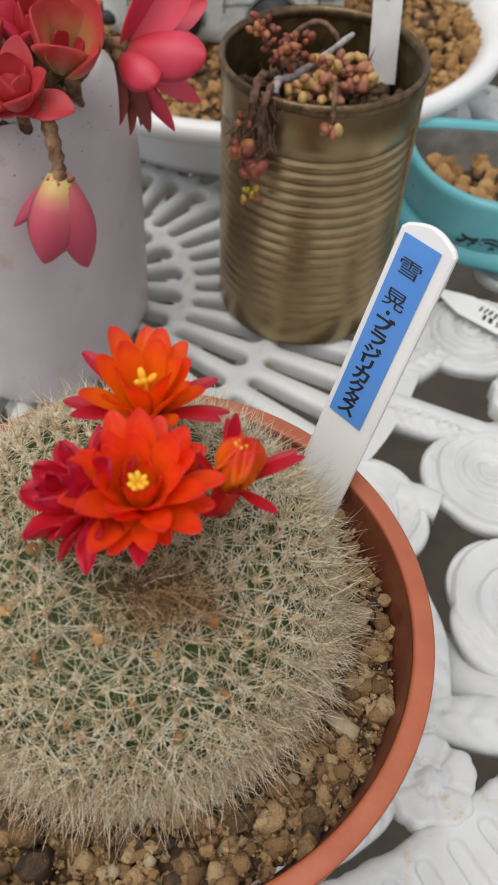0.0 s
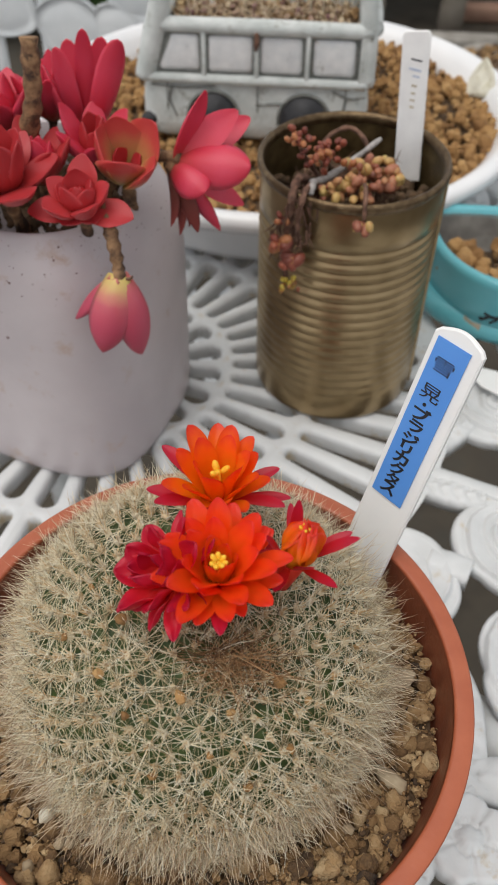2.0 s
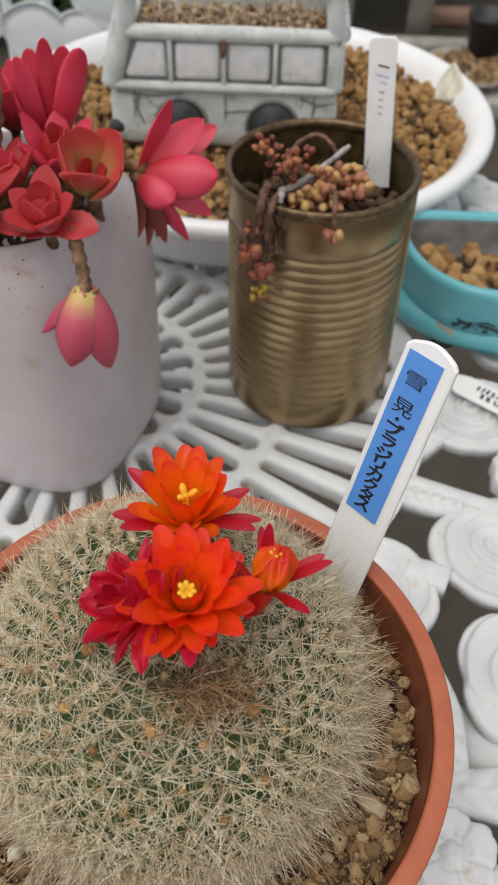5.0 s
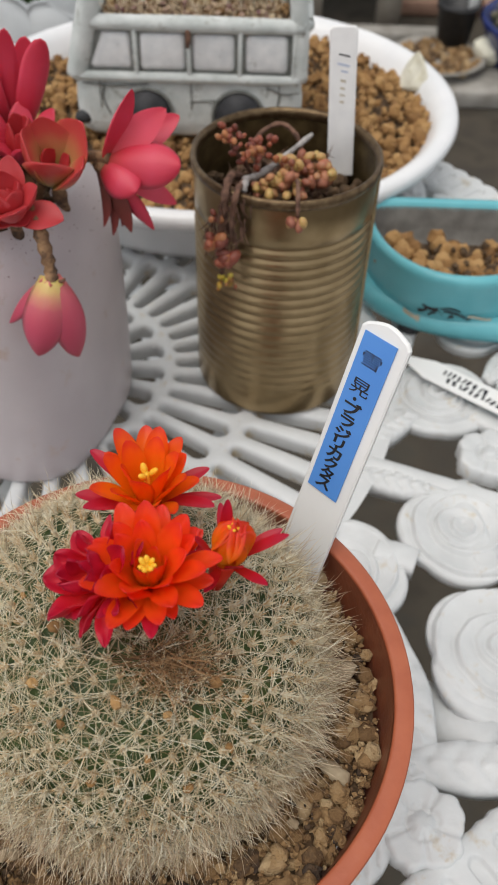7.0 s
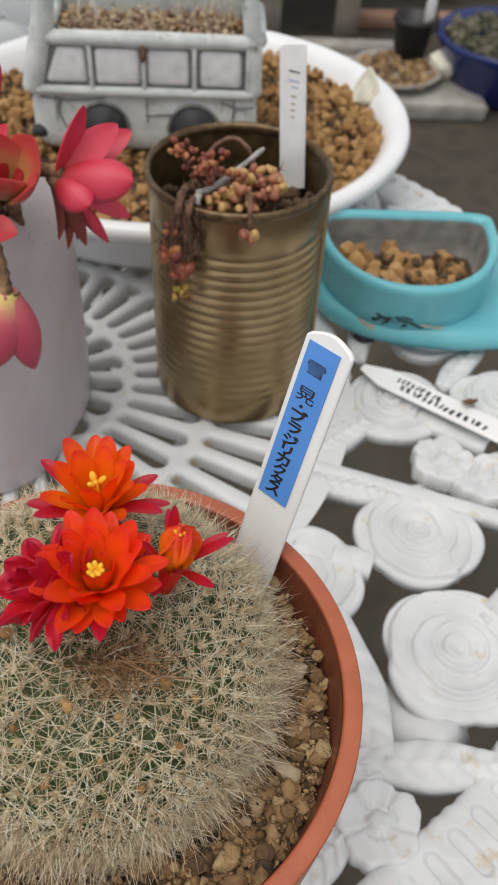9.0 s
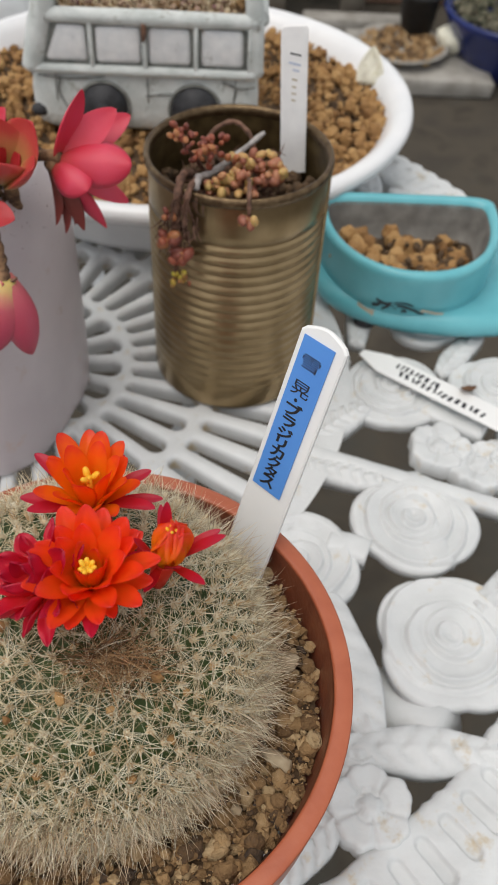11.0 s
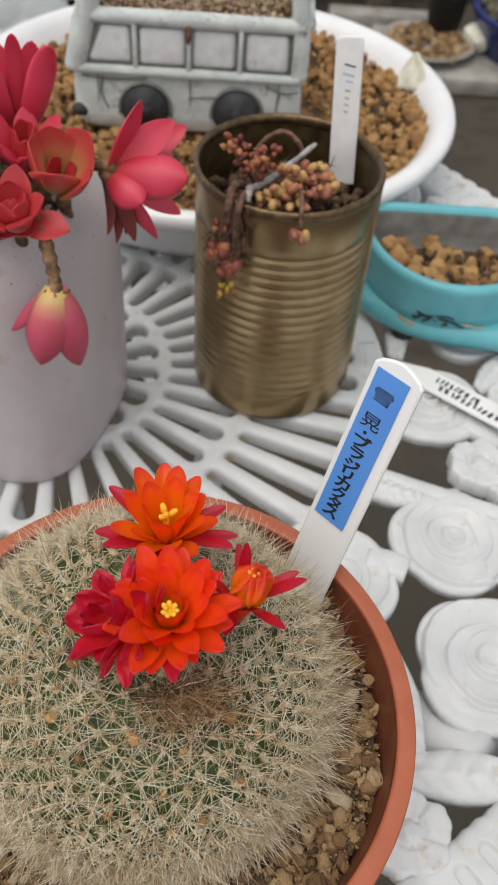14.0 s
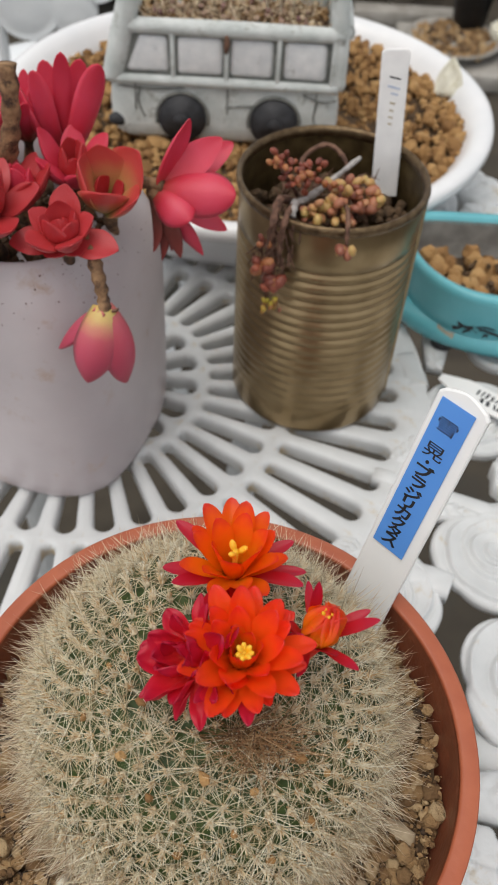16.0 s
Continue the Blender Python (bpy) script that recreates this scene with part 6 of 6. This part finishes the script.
# ---- the stake lying on the table ----
LY0, LY1 = Vector((0.0850, 0.3214, 0.0052)), Vector((0.1720, 0.2560, 0.0062))
ly = (LY0 - LY1).normalized()
lx = Vector((0, 0, 1)).cross(ly).normalized() * -1
LM = Matrix((lx, ly, lx.cross(ly))).transposed().to_4x4()
if LM.to_3x3().col[2].z < 0:
    lx = -lx
    LM = Matrix((lx, ly, lx.cross(ly))).transposed().to_4x4()
LM.translation = (LY0 + LY1) / 2
lying = thing("plant_label", LM.translation, "white plastic plant stake with black handwriting, lying on the table", "plant label")
bm = stake_mesh(0.0140, (LY1 - LY0).length / 2, -(LY1 - LY0).length / 2, 0.0013, arc=0.0040, taper=0.0032)
bmesh.ops.transform(bm, matrix=LM @ Matrix.Rotation(math.pi, 4, "Z"), verts=bm.verts)
part("blade", bm, PLASTIC, lying, smooth=False)
g = random.Random(5)
half = (LY1 - LY0).length / 2
for row, (x, start, stop) in enumerate(((-0.0024, 0.0240, 0.0700), (0.0020, 0.0200, 0.0430))):
    y = start
    while y < stop:
        w = g.uniform(0.0016, 0.0030)
        bm = bmesh.new()
        bmesh.ops.create_cube(bm, size=1.0, matrix=LM @ Matrix.Translation((x + g.uniform(-0.0004, 0.0004), half - y, 0.00068)) @ Matrix.Rotation(g.uniform(-0.35, 0.35), 4, "Z") @ Matrix.Diagonal((0.0036, w * 0.62, 0.00008, 1)))
        part("print", bm, INK, lying, smooth=False)
        y += w + 0.0007

# ---- beyond the table ----
rng = np.random.default_rng(77)
slab = thing("stone_slab", (0.50, 2.24, -0.70), "pale grey stone slab lying on the paving", "stone slab")
part("slab", slab_box(0.33, 0.69, 2.10, 2.40, -0.70, -0.655, 0.008, 2, 2, 0.006), SLAB, slab)
dish = thing("shallow_dish", (0.47, 2.26, -0.655), "pale shallow dish of tan grit on the stone slab", "dish")
part("dish", lathe([(0.08, 0.0), (0.125, 0.022), (0.121, 0.026), (0.08, 0.010), (0.001, 0.010)], 40, (0.465, 2.25, -0.652)), SLAB, dish)
xy = scatter_disc(rng, 260, 0, 0.110)
v1, f1 = lumps(rng, np.c_[xy + [0.465, 2.25], -0.638 + 0.008 * rng.random(260)], rng.uniform(0.005, 0.012, 260), fine=False)
tagged(from_arrays("dish_grit", v1, f1, SOIL, smooth=False), "tan and grey grit in the shallow dish", "grit", kind="stuff")
rock = thing("white_rock", (0.60, 2.25, -0.655), "jagged white rock on the stone slab", "rock")
v1, f1 = lumps(rng, np.array([(0.595, 2.27, -0.625)]), [0.050], 0.15, (0.7, 1.2))
from_arrays("rock", v1, f1, STONE_WHITE, rock, smooth=False)
bpot = thing("nursery_pot", (0.515, 2.36, -0.64), "small black plastic nursery pot standing on the grit dish", "plant pot")
part("body", lathe([(0.040, 0.0), (0.052, 0.100), (0.056, 0.102), (0.056, 0.115), (0.051, 0.115), (0.047, 0.09), (0.001, 0.09)], 36, (0.515, 2.345, -0.645)), BLACK_POT, bpot)
btag = thing("plant_label", (0.565, 2.345, -0.55), "white plant stake with a blue print, in the black pot", "plant label")
part("blade", slab_box(0.540, 0.566, 2.345, 2.348, -0.57, -0.40, 0.001, 1), PLASTIC, btag)
part("print", slab_box(0.543, 0.563, 2.343, 2.3445, -0.48, -0.42, 0.0004, 1), BLUE_TAPE, btag)
blue_bowl = thing("glazed_bowl", (0.76, 2.30, -0.70), "wide cobalt-blue glazed pot with grey-green planting", "plant pot")
part("body", lathe([(0.11, 0.0), (0.14, 0.02), (0.190, 0.135), (0.198, 0.150), (0.192, 0.156), (0.178, 0.150), (0.168, 0.130), (0.001, 0.130)], 48, (0.765, 2.285, -0.70)), BLUE_GLAZE, blue_bowl)
n = 500
xy = scatter_disc(rng, n, 0, 0.165)
v1, f1 = lumps(rng, np.c_[xy + [0.765, 2.285], -0.570 + 0.03 * rng.random(n)], rng.uniform(0.006, 0.016, n), fine=False)
tagged(from_arrays("bowl_cover", v1, f1, mat("grey_green_cover", [(0.04, 0.045, 0.025), (0.10, 0.095, 0.06), (0.17, 0.15, 0.10)], 0.9, island=True), smooth=False), "grey-green plants and grit in the blue pot", "planting", kind="stuff")
for k, (x0, x1) in enumerate(((0.42, 0.66), (0.67, 0.92), (0.93, 1.18))):
    br = thing("edging_brick", ((x0 + x1) / 2, 2.72, -0.70), "weathered pinkish brick edging on the paving", "brick", "edging bricks")
    part("brick", slab_box(x0, x1, 2.70, 2.76, -0.70, -0.655, 0.008, 2, k, 0.004), TILE_PINK, br)
rack = thing("wooden_rack", (0.25, 2.65, -0.70), "low weathered grey wooden plant rack behind the bowls", "plant rack")
for x in (-0.14, 0.14, 0.366):
    part("post", slab_box(x - 0.034, x + 0.034, 2.56, 2.61, -0.70, -0.30, 0.004, 1), WOOD, rack)
part("beam", slab_box(0.22, 0.50, 2.44, 2.50, -0.70, -0.650, 0.004, 1), SLAB, rack, "pale grey foot beam")
part("shelf", slab_box(-0.25, 0.45, 2.56, 2.90, -0.33, -0.30, 0.004, 1), WOOD, rack)


def bush(name, at, size, count, seed, label):
    g = np.random.default_rng(seed)
    t = thing(name, (at[0], at[1], -0.70), label, "shrub")
    for k in range(5):
        a = g.uniform(0, 6.3)
        part("stem", tube([(at[0], at[1], -0.70), (at[0] + 0.1 * math.cos(a), at[1] + 0.1 * math.sin(a), -0.5), (at[0] + size[0] * 0.6 * math.cos(a), at[1] + size[1] * 0.6 * math.sin(a), at[2])], [0.015, 0.011, 0.005], 6, 0.2, k), DARK_STEM, t)
    c = g.normal(size=(count, 3))
    c /= np.linalg.norm(c, axis=1)[:, None]
    c = c * np.cbrt(g.random((count, 1))) * size * (0.8 + 0.3 * np.sin(c[:, :1] * 7 + seed)) + at
    u = turns(g, count)
    ln = g.uniform(0.02, 0.045, count)
    quad = np.array([(-0.3, 0, 0), (0, -0.5, 0.08), (0.3, 0, 0), (0, 0.5, 0.08), (0, 0, -0.05)])
    v = np.einsum("nij,nkj->nki", u, quad[None] * ln[:, None, None]) + c[:, None]
    f = np.array([(0, 1, 4), (1, 2, 4), (2, 3, 4), (3, 0, 4)])[None] + (np.arange(count) * 5)[:, None, None]
    tagged(from_arrays("foliage", v.reshape(-1, 3), f.reshape(-1, 3), HEDGE, t, smooth=False), kind="stuff")


bush("shrub", (-0.66, 2.55, -0.52), np.array((0.42, 0.30, 0.26)), 8000, 1, "dark green leafy shrub behind the garden chair")
bush("shrub", (-0.05, 3.05, -0.45), np.array((0.60, 0.25, 0.30)), 7000, 2, "dark green leafy shrub behind the plant rack")
bush("shrub", (0.80, 3.15, -0.45), np.array((0.70, 0.25, 0.30)), 8000, 3, "dark green leafy shrub beyond the blue pot")

# the white cast garden chair, its back towards the table, with leaf ornaments
chair = thing("garden_chair", (-0.36, 1.05, -0.70), "white cast metal garden chair with leaf-shaped ornaments in its back", "garden chair")


def disc_leaf(c, rx, rz, seed, tilt=0.0):
    rings = []
    m = Matrix.Translation(c) @ Matrix.Rotation(tilt, 4, "Y")
    for s, yo in ((0.96, -0.004), (1.0, -0.0015), (0.7, -0.0055), (0.1, -0.004)):
        rings.append([m @ Vector((rx * s * math.cos(a) * (1 + 0.05 * math.sin(3 * a + seed)), yo, rz * s * math.sin(a) * (1 - 0.12 * math.cos(2 * a)))) for a in np.linspace(0, 2 * math.pi, 32, endpoint=False)])
    back = [[p + Vector((0, 0.008, 0)) for p in rings[0]]]
    return loft(back + rings)


CY = 0.92
for k, (x, z, rx, rz, tl) in enumerate([(-0.262, -0.075, 0.040, 0.030, 0.2), (-0.188, -0.034, 0.036, 0.030, -0.4), (-0.330, -0.055, 0.036, 0.030, 0.5), (-0.212, -0.075, 0.030, 0.024, 0.9), (-0.395, -0.02, 0.036, 0.028, -0.3), (-0.330, 0.030, 0.036, 0.028, 0.3), (-0.255, 0.030, 0.036, 0.030, -0.2)]):
    part("ornament_leaf", disc_leaf(Vector((x, CY, z)), rx, rz, k, tl), CHAIR_WHITE, chair, "flat rounded cast leaf")
for x0, x1 in ((-0.300, -0.292), (-0.255, -0.250), (-0.350, -0.345), (-0.205, -0.200)):
    part("back_bar", tube([(x0, CY + 0.004, -0.27), (x1, CY + 0.004, -0.10), (x1, CY + 0.004, 0.12)], [0.006, 0.006, 0.006], 8), CHAIR_WHITE, chair)
part("back_frame", tube([(-0.14, CY + 0.01, -0.27), (-0.13, CY + 0.01, -0.05), (-0.17, CY + 0.01, 0.10), (-0.28, CY + 0.01, 0.16), (-0.39, CY + 0.01, 0.10), (-0.43, CY + 0.01, -0.05), (-0.42, CY + 0.01, -0.27)], [0.010] * 7, 10), CHAIR_WHITE, chair)
part("seat", lathe([(0.18, -0.012), (0.19, -0.006), (0.19, 0.0), (0.17, 0.004), (0.001, 0.002)], 48, (-0.28, CY + 0.19, -0.27)), CHAIR_WHITE, chair)
for dx, dy in ((-0.13, 0.06), (0.13, 0.06), (-0.12, 0.32), (0.12, 0.32)):
    part("leg", tube([(-0.28 + dx, CY + dy, -0.28), (-0.28 + dx * 0.9, CY + dy, -0.45), (-0.28 + dx * 1.25, CY + dy, -0.70)], [0.012, 0.010, 0.012], 8), CHAIR_WHITE, chair)
